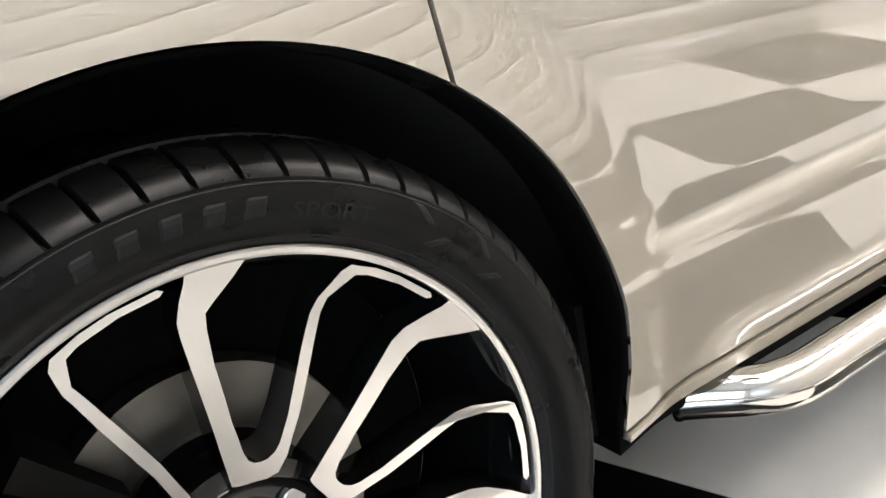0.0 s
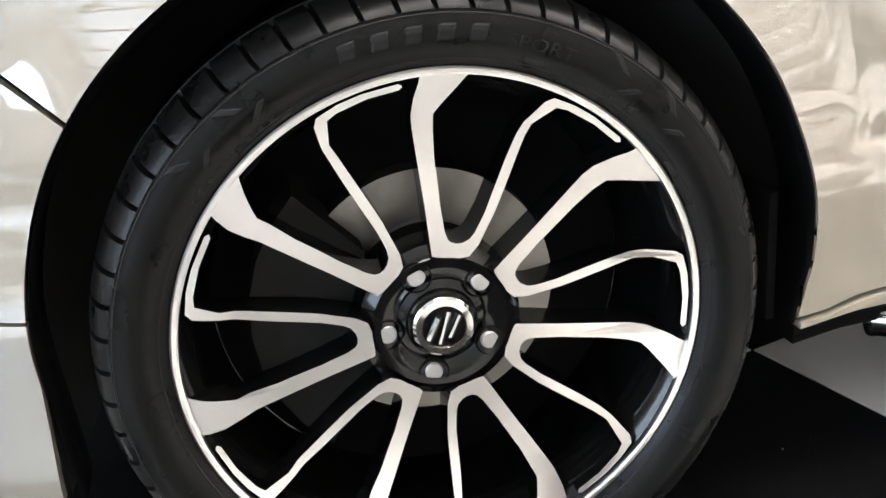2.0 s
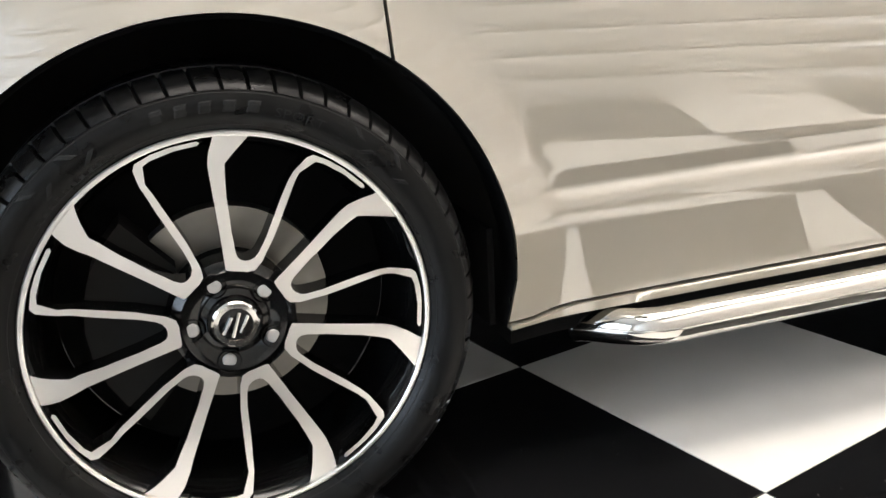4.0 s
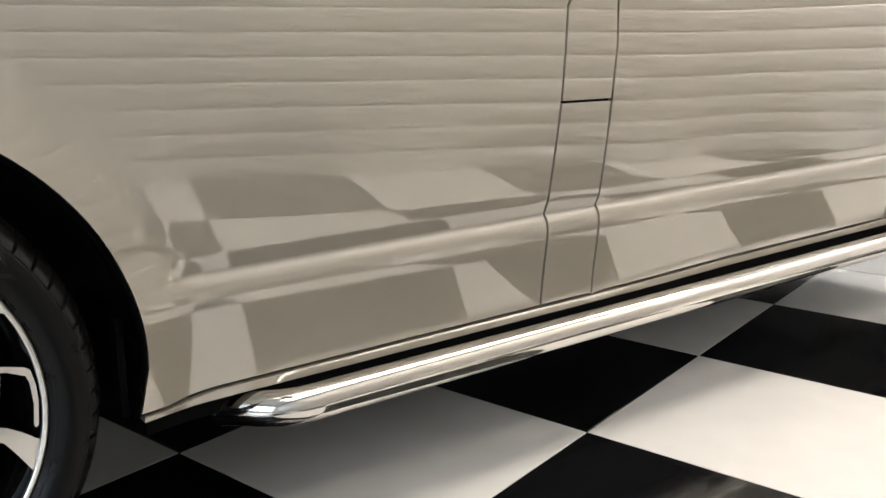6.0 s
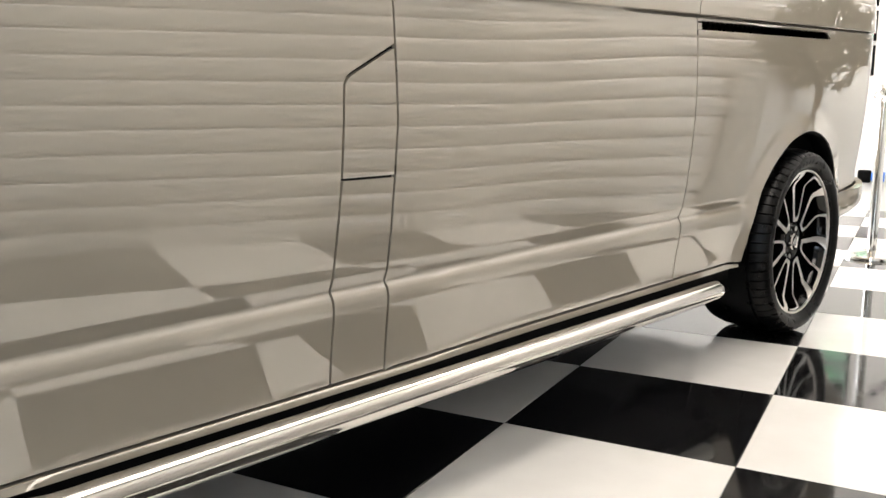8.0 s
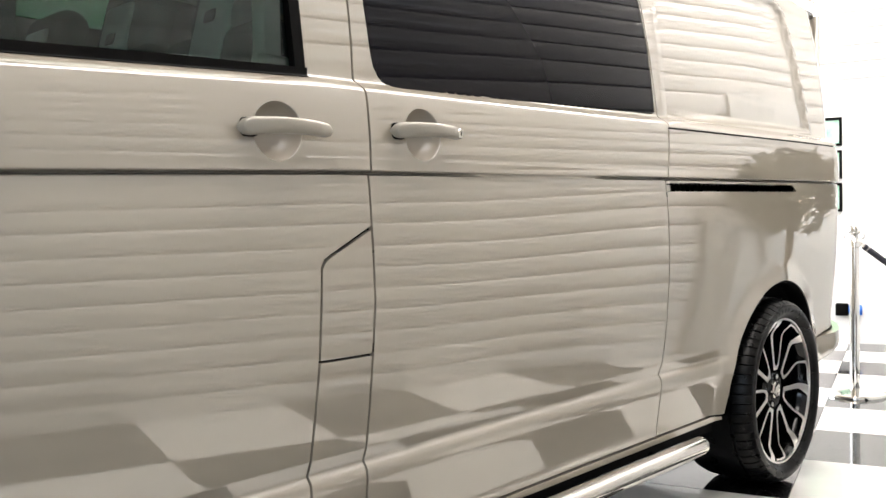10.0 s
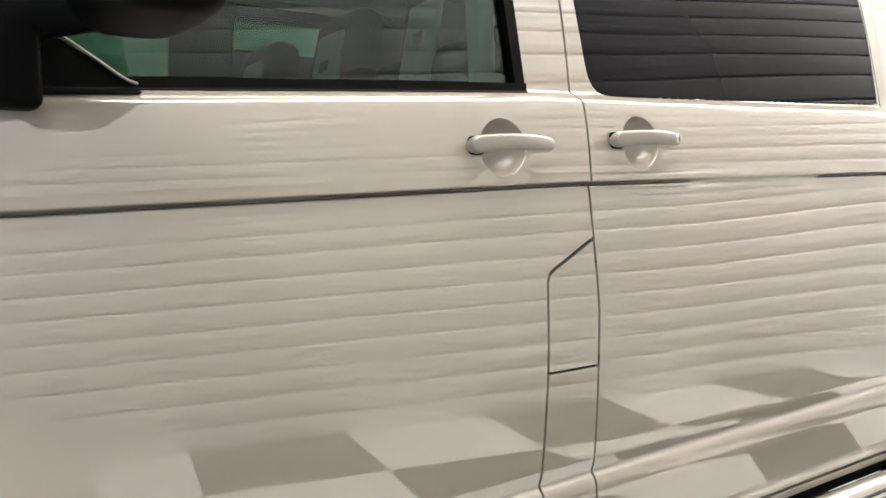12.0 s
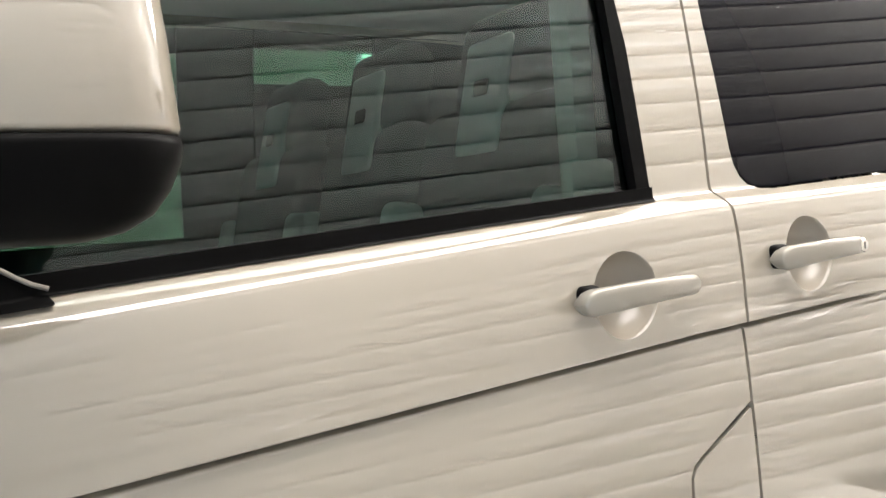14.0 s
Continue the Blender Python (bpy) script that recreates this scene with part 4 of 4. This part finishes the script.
def build_side_bar():
    pts = [(0.548, 0.070, 0.2280), (0.566, 0.045, 0.2320), (0.590, 0.010, 0.2365), (0.612, -0.014, 0.2395), (0.64, -0.026, 0.2415), (0.67, -0.030, 0.2430)]
    pts += [(x, -0.030, 0.2435 + 0.0115 * (x - 0.67)) for x in (0.70, 1.2, 1.8, 2.4, 2.70)]
    rad = [0.030] * len(pts)
    zr = 0.2435 + 0.0115 * (2.74 - 0.67)
    for a in (0, 25, 45, 65, 80, 89):
        pts.append((2.715 + 0.030 * math.sin(radians(a)), -0.030, zr))
        rad.append(max(0.030 * math.cos(radians(a)), 0.001))
    bar = part("side_bar", tube_mesh("side_bar", pts, rad, 40), CHROME, VAN, "polished chrome side bar")
    end = revolve("bar_end", [(0.0, 0.0), (0.0305, 0.0), (0.0315, 0.004), (0.030, 0.01)], 32)
    ob = part("bar_end", end, GLOSS, bar, "black plastic end plug")
    ob.matrix_basis = Matrix.Translation((0.545, 0.074, 0.2275)) @ Vector((0.018, -0.025, 0.004)).to_track_quat("Y", "Z").to_matrix().to_4x4()
    for x in (0.95, 1.75, 2.55):
        part("bar_bracket", tube_mesh("bar_bracket", [(x, -0.01, 0.236 + 0.0115 * (x - 0.67)), (x, 0.08, 0.236 + 0.0115 * (x - 0.67)), (x, 0.16, 0.262)], 0.009, 12), GLOSS, bar, "black bracket")


build_side_bar()


def build_mirror():
    """Door mirror: painted cap above a black shell."""
    cx, cy, up = 0.432, -0.175, 0.040
    def ring(z, sx, sy, n=40):
        out = []
        for k in range(n):
            a = 2 * math.pi * k / n
            c, s = math.cos(a), math.sin(a)
            out.append((cx + sx * abs(c) ** 0.55 * (1 if c > 0 else -1), cy + sy * abs(s) ** 0.55 * (1 if s > 0 else -1), z + up))
        return out
    def loft(name, rings):
        n = len(rings[0])
        verts = [p for r in rings for p in r]
        faces = [(i * n + k, i * n + (k + 1) % n, (i + 1) * n + (k + 1) % n, (i + 1) * n + k) for i in range(len(rings) - 1) for k in range(n)]
        faces += [tuple(range(n))[::-1], tuple(range((len(rings) - 1) * n, len(rings) * n))]
        return mesh_of(name, verts, faces)
    low = [ring(1.198, 0.030, 0.070), ring(1.202, 0.052, 0.086), ring(1.212, 0.070, 0.097), ring(1.226, 0.081, 0.105), ring(1.242, 0.088, 0.111), ring(1.252, 0.090, 0.113), ring(1.2575, 0.089, 0.112)]
    body = part("door_mirror", loft("door_mirror", low), BLACK, VAN, "door mirror with black lower shell")
    top = [ring(1.2600, 0.088, 0.111), ring(1.263, 0.0895, 0.1125), ring(1.32, 0.086, 0.110), ring(1.38, 0.082, 0.104), ring(1.42, 0.070, 0.095), ring(1.45, 0.052, 0.08), ring(1.462, 0.03, 0.06)]
    part("mirror_cap", loft("mirror_cap", top), PAINT, body, "beige painted mirror cap")
    part("mirror_foot", box("mirror_foot", 0.14, 0.338, -0.045, 0.035, 1.152, 1.30, 0.014, 3), BLACK, body, "black mirror foot on the door")
    part("mirror_arm", tube_mesh("mirror_arm", [(0.27, 0.01, 1.25), (0.34, -0.015, 1.285), (0.42, -0.06, 1.30), (0.44, -0.12, 1.305)], [0.05, 0.040, 0.040, 0.034], 16), BLACK, body, "black mirror arm")


build_mirror()


def seat(x, y, w):
    """Front seat: dark back with pale side panels and headrest."""
    s = tagged(new("car_seat"), "dark grey cloth van seat with pale side panels", "seat", "front seats")
    s.location = (x, y, 0.46)
    tilt = pose(0, 0, 0, 0, 14, 0)
    def put(name, me, mat, m=None, label=""):
        o = part(name, me, mat, s, label)
        if m is not None:
            o.matrix_basis = m
    put("seat_base", box("seat_base", -0.26, 0.26, -w / 2 + 0.06, w / 2 - 0.06, 0.0, 0.30, 0.02), BLACK)
    put("cushion", box("cushion", -0.27, 0.27, -w / 2, w / 2, 0.30, 0.44, 0.05, 3), SEAT)
    b = Matrix.Translation((0.24, 0, 0.40)) @ tilt
    put("backrest", box("backrest", -0.06, 0.06, -w / 2, w / 2, 0.0, 0.62, 0.05, 3), SEAT, b, "dark cloth backrest")
    for k in (-1, 1):
        put("side_panel", box("side_panel", -0.085, 0.02, k * w / 2 - 0.04, k * w / 2 + 0.03, 0.10, 0.42, 0.025, 3), SEAT_LIGHT, b, "pale cloth bolster")
    put("headrest", box("headrest", -0.055, 0.055, -0.14, 0.14, 0.58, 0.82, 0.05, 4), SEAT, b, "dark cloth headrest")
    put("headrest_panel", box("headrest_panel", -0.068, -0.03, -0.075, 0.075, 0.50, 0.745, 0.015, 3), SEAT_LIGHT, b, "pale cloth insert")
    put("slot_trim", box("slot_trim", -0.072, -0.06, -0.025, 0.025, 0.62, 0.655, 0.005, 2), BLACK, b, "small black slot trim")
    return s


def build_cabin():
    seat(1.08, 0.64, 0.48)
    seat(1.03, 1.06, 0.42)
    seat(1.00, 1.54, 0.48)
    dash = part("dashboard", box("dashboard", 0.02, 0.42, 0.12, 1.78, 0.80, 1.14, 0.05, 3), BLACK, VAN, "black dashboard")
    # added dark wall shuts off the load space so the cabin stays dim
    part("cabin_wall", box("cabin_wall", 2.55, 2.58, 0.12, 1.78, 0.46, 1.90), SEAT, VAN, "added dark wall that keeps the cabin dim")
    part("pillar_trim", box("pillar_trim", 1.243, 1.292, 0.19, 0.24, 0.9, 1.86, 0.015), TRIM, VAN, "pale inner pillar trim")
    part("belt_anchor", box("belt_anchor", 1.212, 1.302, 0.17, 0.20, 1.20, 1.31, 0.012), TRIM, VAN, "pale seat belt anchor cover")
    part("headlining", box("headlining", 0.70, 4.1, 0.15, 1.75, 1.885, 1.90), TRIM, VAN, "pale headlining")
    wheel = revolve("steering_wheel", [(0.17, 0.0), (0.178, -0.012), (0.19, -0.015), (0.20, -0.008), (0.203, 0.004), (0.198, 0.014), (0.186, 0.018), (0.174, 0.012)], 40, closed=True)
    o = part("steering_wheel", wheel, BLACK, VAN, "black steering wheel")
    o.matrix_basis = pose(0.52, 1.42, 1.10, 0, 0, -90) @ pose(0, 0, 0, 55, 0, 0)


build_cabin()

# ---- things behind the van ----


def stanchion(x, y):
    s = tagged(new("rope_post"), "polished chrome rope post on a round base", "barrier post")
    s.location = (x, y, 0)
    up = pose(0, 0, 0, 90, 0, 0)
    def turned(name, prof, label=""):
        o = part(name, revolve(name, prof, 40), CHROME, s, label)
        o.matrix_basis = up
    turned("base", [(0.0, 0.045), (0.03, 0.042), (0.11, 0.030), (0.155, 0.018), (0.16, 0.010), (0.16, 0.0), (0.0, 0.0)], "round chrome foot")
    turned("pole", [(0.0, 0.86), (0.026, 0.86), (0.026, 0.03)])
    turned("collar", [(0.026, 0.835), (0.031, 0.840), (0.031, 0.868), (0.02, 0.880), (0.014, 0.89), (0.014, 0.90)])
    ball = [(0.034 * math.sin(radians(a)), 0.935 - 0.034 * math.cos(radians(a))) for a in range(0, 181, 12)]
    turned("finial", ball, "chrome ball finial")
    for a in (0, 90, 180, 270):
        ring = part("rope_ring", revolve("rope_ring", [(0.016, 0.0), (0.019, -0.003), (0.022, 0.0), (0.019, 0.003)], 20, closed=True), CHROME, s)
        ring.matrix_basis = pose(0.035 * math.cos(radians(a)), 0.035 * math.sin(radians(a)), 0.90, 0, 0, a)
    return s


stanchion(5.38, 0.35)
rope = [(5.42, 0.37, 0.90), (5.48, 0.33, 0.84), (5.55, 0.25, 0.76), (5.62, 0.14, 0.66), (5.70, 0.02, 0.58), (5.78, -0.10, 0.57), (5.85, -0.21, 0.66), (5.90, -0.29, 0.78), (5.93, -0.34, 0.89)]
ROPE_OB = thing("barrier_rope", tube_mesh("barrier_rope", rope[1:], 0.017, 14), ROPE, "dark velvet rope slung between chrome posts", "rope")
part("rope_hook", tube_mesh("rope_hook", rope[:2] + [(5.495, 0.315, 0.825)], [0.006, 0.012, 0.02], 12), CHROME, ROPE_OB, "chrome snap hook")
p2 = copy_thing([o for o in scene.objects if o.name == "rope_post"][0], pose(5.95, -0.38, 0))

for z in (1.74, 1.47, 1.20):
    w, h = 0.30, 0.235
    f = tagged(new("picture_frame"), "small black framed green picture on a white wall", "picture", "framed pictures")
    f.matrix_basis = ROOM_AXES @ pose(A1 - 0.001, -0.404, z)
    fr = []
    for y0, y1, z0, z1 in ((-w / 2, w / 2, h / 2 - 0.022, h / 2), (-w / 2, w / 2, -h / 2, -h / 2 + 0.022), (-w / 2, -w / 2 + 0.022, -h / 2 + 0.022, h / 2 - 0.022), (w / 2 - 0.022, w / 2, -h / 2 + 0.022, h / 2 - 0.022)):
        part("frame_bar", box("frame_bar", -0.03, 0.0, y0, y1, z0, z1, 0.003), BLACK, f)
    PIC = material("green_print", (0.2, 0.5, 0.3), 0.4)
    tint(PIC, noise_node(PIC, 9.0), (0.65, 0.8, 0.75), (0.12, 0.5, 0.22))
    part("print", box("print", -0.012, -0.004, -w / 2 + 0.02, w / 2 - 0.02, -h / 2 + 0.02, h / 2 - 0.02), PIC, f, "green printed picture")


def build_tree(x, y):
    t = tagged(new("potted_tree"), "small leafy tree in a dark pot", "plant")
    t.location = (x, y, 0)
    pot = part("pot", revolve("pot", [(0.0, 0.0), (0.11, 0.0), (0.135, 0.34), (0.148, 0.34), (0.148, 0.37), (0.13, 0.37), (0.12, 0.32), (0.0, 0.32)], 32), GLOSS, t, "dark planter")
    pot.matrix_basis = pose(0, 0, 0, 90, 0, 0)
    part("trunk", tube_mesh("trunk", [(0, 0, 0.3), (0.02, 0.01, 0.6), (-0.02, 0.02, 0.85), (0.01, 0.0, 1.05), (0.0, 0.0, 1.22)], [0.04, 0.034, 0.03, 0.022, 0.01], 10), BARK, t)
    rnd = random.Random(4)
    verts, faces = [], []
    for b in range(9):
        a = b * 2.4
        e = Vector((0.25 * math.cos(a), 0.25 * math.sin(a), 1.05 + 0.05 * (b % 5)))
        part("limb", tube_mesh("limb", [(0, 0, 0.85 + 0.03 * b), tuple(e * 0.5 + Vector((0, 0, 0.52))), tuple(e)], [0.014, 0.010, 0.004], 6), BARK, t)
    for i in range(1300):
        while True:
            p = Vector((rnd.uniform(-1, 1), rnd.uniform(-1, 1), rnd.uniform(-1, 1)))
            if 0.35 < p.length < 1 and noise.noise(p * 2.6) > -0.05:
                break
        c = Vector((p.x * 0.33, p.y * 0.33, 1.19 + p.z * 0.30))
        d = Vector((rnd.uniform(-1, 1), rnd.uniform(-1, 1), rnd.uniform(-0.8, 0.5))).normalized()
        s = d.orthogonal().normalized()
        l, w = rnd.uniform(0.05, 0.09), rnd.uniform(0.018, 0.028)
        k = len(verts)
        n = d.cross(s)
        verts += [c, c + d * l * 0.5 + s * w + n * 0.006, c + d * l - n * 0.008, c + d * l * 0.5 - s * w + n * 0.006]
        faces += [(k, k + 1, k + 2), (k, k + 2, k + 3)]
    part("crown", mesh_of("crown", verts, faces, False), LEAF, t, "dense dark green leaves")


build_tree(*in_room(3.22, -1.40).xy)


def build_shade_cabinet():
    # invented block; its grey stands in for a soft shadow on the wall
    c = tagged(new("cabinet"), "invented low grey cabinet for a shaded patch of the boarded wall", "cabinet")
    c.matrix_basis = ROOM_AXES @ pose(3.78, B0 + 0.12, 0)
    part("body", box("body", -0.80, 0.80, -0.11, 0.10, 0.02, 1.02, 0.008), GREY, c)
    for x0, x1 in ((-0.79, -0.005), (0.005, 0.79)):
        part("door", box("door", x0, x1, 0.101, 0.118, 0.06, 0.99, 0.004), GREY, c)
    part("plinth", box("plinth", -0.78, 0.78, -0.10, 0.09, 0.0, 0.03), BLACK, c)


build_shade_cabinet()
SIGN = thing("wall_sign", box("wall_sign", 3.40, 4.45, B0 + 0.007, B0 + 0.03, 1.69, 1.89, 0.003), GREY, "plain grey sign board on the boarded wall", "sign")
SIGN.matrix_basis = ROOM_AXES

def build_socket():
    """Mains socket with a blue plug lying along the end wall."""
    k = tagged(new("wall_socket"), "dark wall socket with a blue plug", "socket")
    k.matrix_basis = ROOM_AXES @ pose(A1 - 0.001, -0.60, 0.28)
    part("socket_body", box("socket_body", -0.07, 0.0, 0.0, 0.10, -0.05, 0.05, 0.012, 3), BLACK, k)
    part("plug", revolve("plug", [(0.0, -0.10), (0.036, -0.10), (0.044, -0.09), (0.044, -0.02), (0.030, 0.0), (0.0, 0.0)], 24), BLUE, k, "blue plastic plug").location = (-0.05, 0.0, 0.0)


build_socket()

# ---- ceiling lights ----
LAMP_M = lamp_material("lamp_diffuser", 5.0)


def ceiling_light(x, y, panels, watts):
    """A row of light panels, end to end."""
    c = tagged(new("ceiling_light"), "long white ceiling light with glowing panels", "ceiling light", "ceiling lights")
    c.matrix_basis = ROOM_AXES @ pose(x, y, ZC)
    L = 1.15 * panels
    part("housing", box("housing", -L / 2 - 0.03, L / 2 + 0.03, -0.53, 0.53, -0.045, -0.001, 0.006), WHITE_WALL, c)
    for i in range(panels):
        x0 = -L / 2 + 1.15 * i
        part("diffuser", box("diffuser", x0 + 0.01, x0 + 1.14, -0.50, 0.50, -0.055, -0.0455), LAMP_M, c, "glowing white panel")
    area_lamp("panel_lamp", (x, y, ZC - 0.058), (0, 0, 0), L - 0.02, 0.98, watts, (1.0, 0.90, 0.80))


def area_lamp(name, place, turn, sx, sy, watts, color):
    d = bpy.data.lights.new(name, "AREA")
    d.shape, d.size, d.size_y, d.energy, d.color = "RECTANGLE", sx, sy, watts, color
    o = new(name, d)
    o.matrix_basis = ROOM_AXES @ pose(*place, *turn)


ceiling_light(1.35, -0.55, 6, LAMP)
# second, unseen row: fill light added for the rear bay
ceiling_light(4.3, -0.55, 3, FILL_REAR)
# added fill lamp in the unseen north opening
area_lamp("rear_daylight", ((OPENING_N[0] + OPENING_N[1]) / 2, B1 - 0.02, 1.45), (-90, 0, 0), 2.2, 2.1, FILL_NORTH, (0.95, 0.97, 1.0))
area_lamp("window_daylight", (A0 - 0.05, (WIN[0] + WIN[1]) / 2, (WIN[2] + WIN[3]) / 2), (0, -90, 0), WIN[3] - WIN[2] - 0.15, WIN[1] - WIN[0] - 0.15, DAYLIGHT, (0.72, 0.85, 1.0))

# ---- pieces of walls and floor ----


def build_cladding():
    pitch = 0.135

    def board(L):
        # square lower edge, flat face, rounded top edge under an open joint backed near-black
        prof = [(0.0, 0.0), (0.024, 0.0), (0.026, 0.002)]
        prof += [(0.008 + 0.018 * math.cos(radians(t)), pitch - 0.026 + 0.018 * math.sin(radians(t))) for t in range(0, 91, 9)] + [(0.0, pitch - 0.008)]
        k = len(prof)
        verts = [(x, y, z) for x in (0.0, L) for y, z in prof]
        faces = [(i, (i + 1) % k, k + (i + 1) % k, k + i) for i in range(k)] + [tuple(range(k))[::-1], tuple(range(k, 2 * k))]
        bm = bmesh.new()
        me = mesh_of("board", verts, faces)
        bm.from_mesh(me)
        bpy.data.meshes.remove(me)
        bmesh.ops.recalc_face_normals(bm, faces=bm.faces)
        return bm_mesh("board", bm, angle=50)

    def clad(wall, mat, start, z0, rows, lengths, spin, first):
        for n, L in enumerate(lengths):
            me = board(L - 0.012)
            me.materials.append(mat)
            for r in range(rows):
                o = new("board", me)
                o.parent = wall
                o.matrix_basis = pose(start[0], start[1], z0 + r * pitch, 0, 0, spin) @ Matrix.Translation((sum(lengths[:n]), 0, 0))
            if n:
                strip = thing("joint_strip", box("joint_strip", -0.022, 0.022, 0.0, 0.020, z0, z0 + rows * pitch - 0.006, 0.003), mat, parent=wall)
                strip.matrix_basis = pose(start[0], start[1], 0, 0, 0, spin) @ Matrix.Translation((sum(lengths[:n]) - 0.006, 0, 0))
        if first:  # plain skirting board under the lowest row
            skirt = thing("skirting", box("skirting", 0.0, sum(lengths), 0.0, 0.022, 0.0, z0 - 0.008, 0.004), mat, parent=wall)
            skirt.matrix_basis = pose(start[0], start[1], 0, 0, 0, spin)

    clad(WALL_SOUTH, SLAT, (A0, B0 - 0.02), 0.140, 23, (3.05, 3.05, 3.05, 2.25), 0, True)
    clad(WALL_EAST, WHITE_WALL, (A1, B0 + 0.01), 2.17, 8, (3.0, 2.98), 90, False)


def build_tiles():
    S = 0.6
    meshes = []
    for m in (TILE_W, TILE_B):
        me = box("tile", -S / 2 + 0.0008, S / 2 - 0.0008, -S / 2 + 0.0008, S / 2 - 0.0008, -0.012, 0.0, 0.0012, 1)
        me.materials.append(m)
        meshes.append(me)
    for i in range(math.floor(A0 / S), math.ceil(A1 / S)):
        for j in range(round(B0 / S), math.ceil(B1 / S)):
            t = new("tile", meshes[(i + j + 1) % 2])
            t.parent = FLOOR
            t.matrix_basis = pose(S * (i + 0.5), S * (j + 0.5), 0)


build_cladding()
build_tiles()
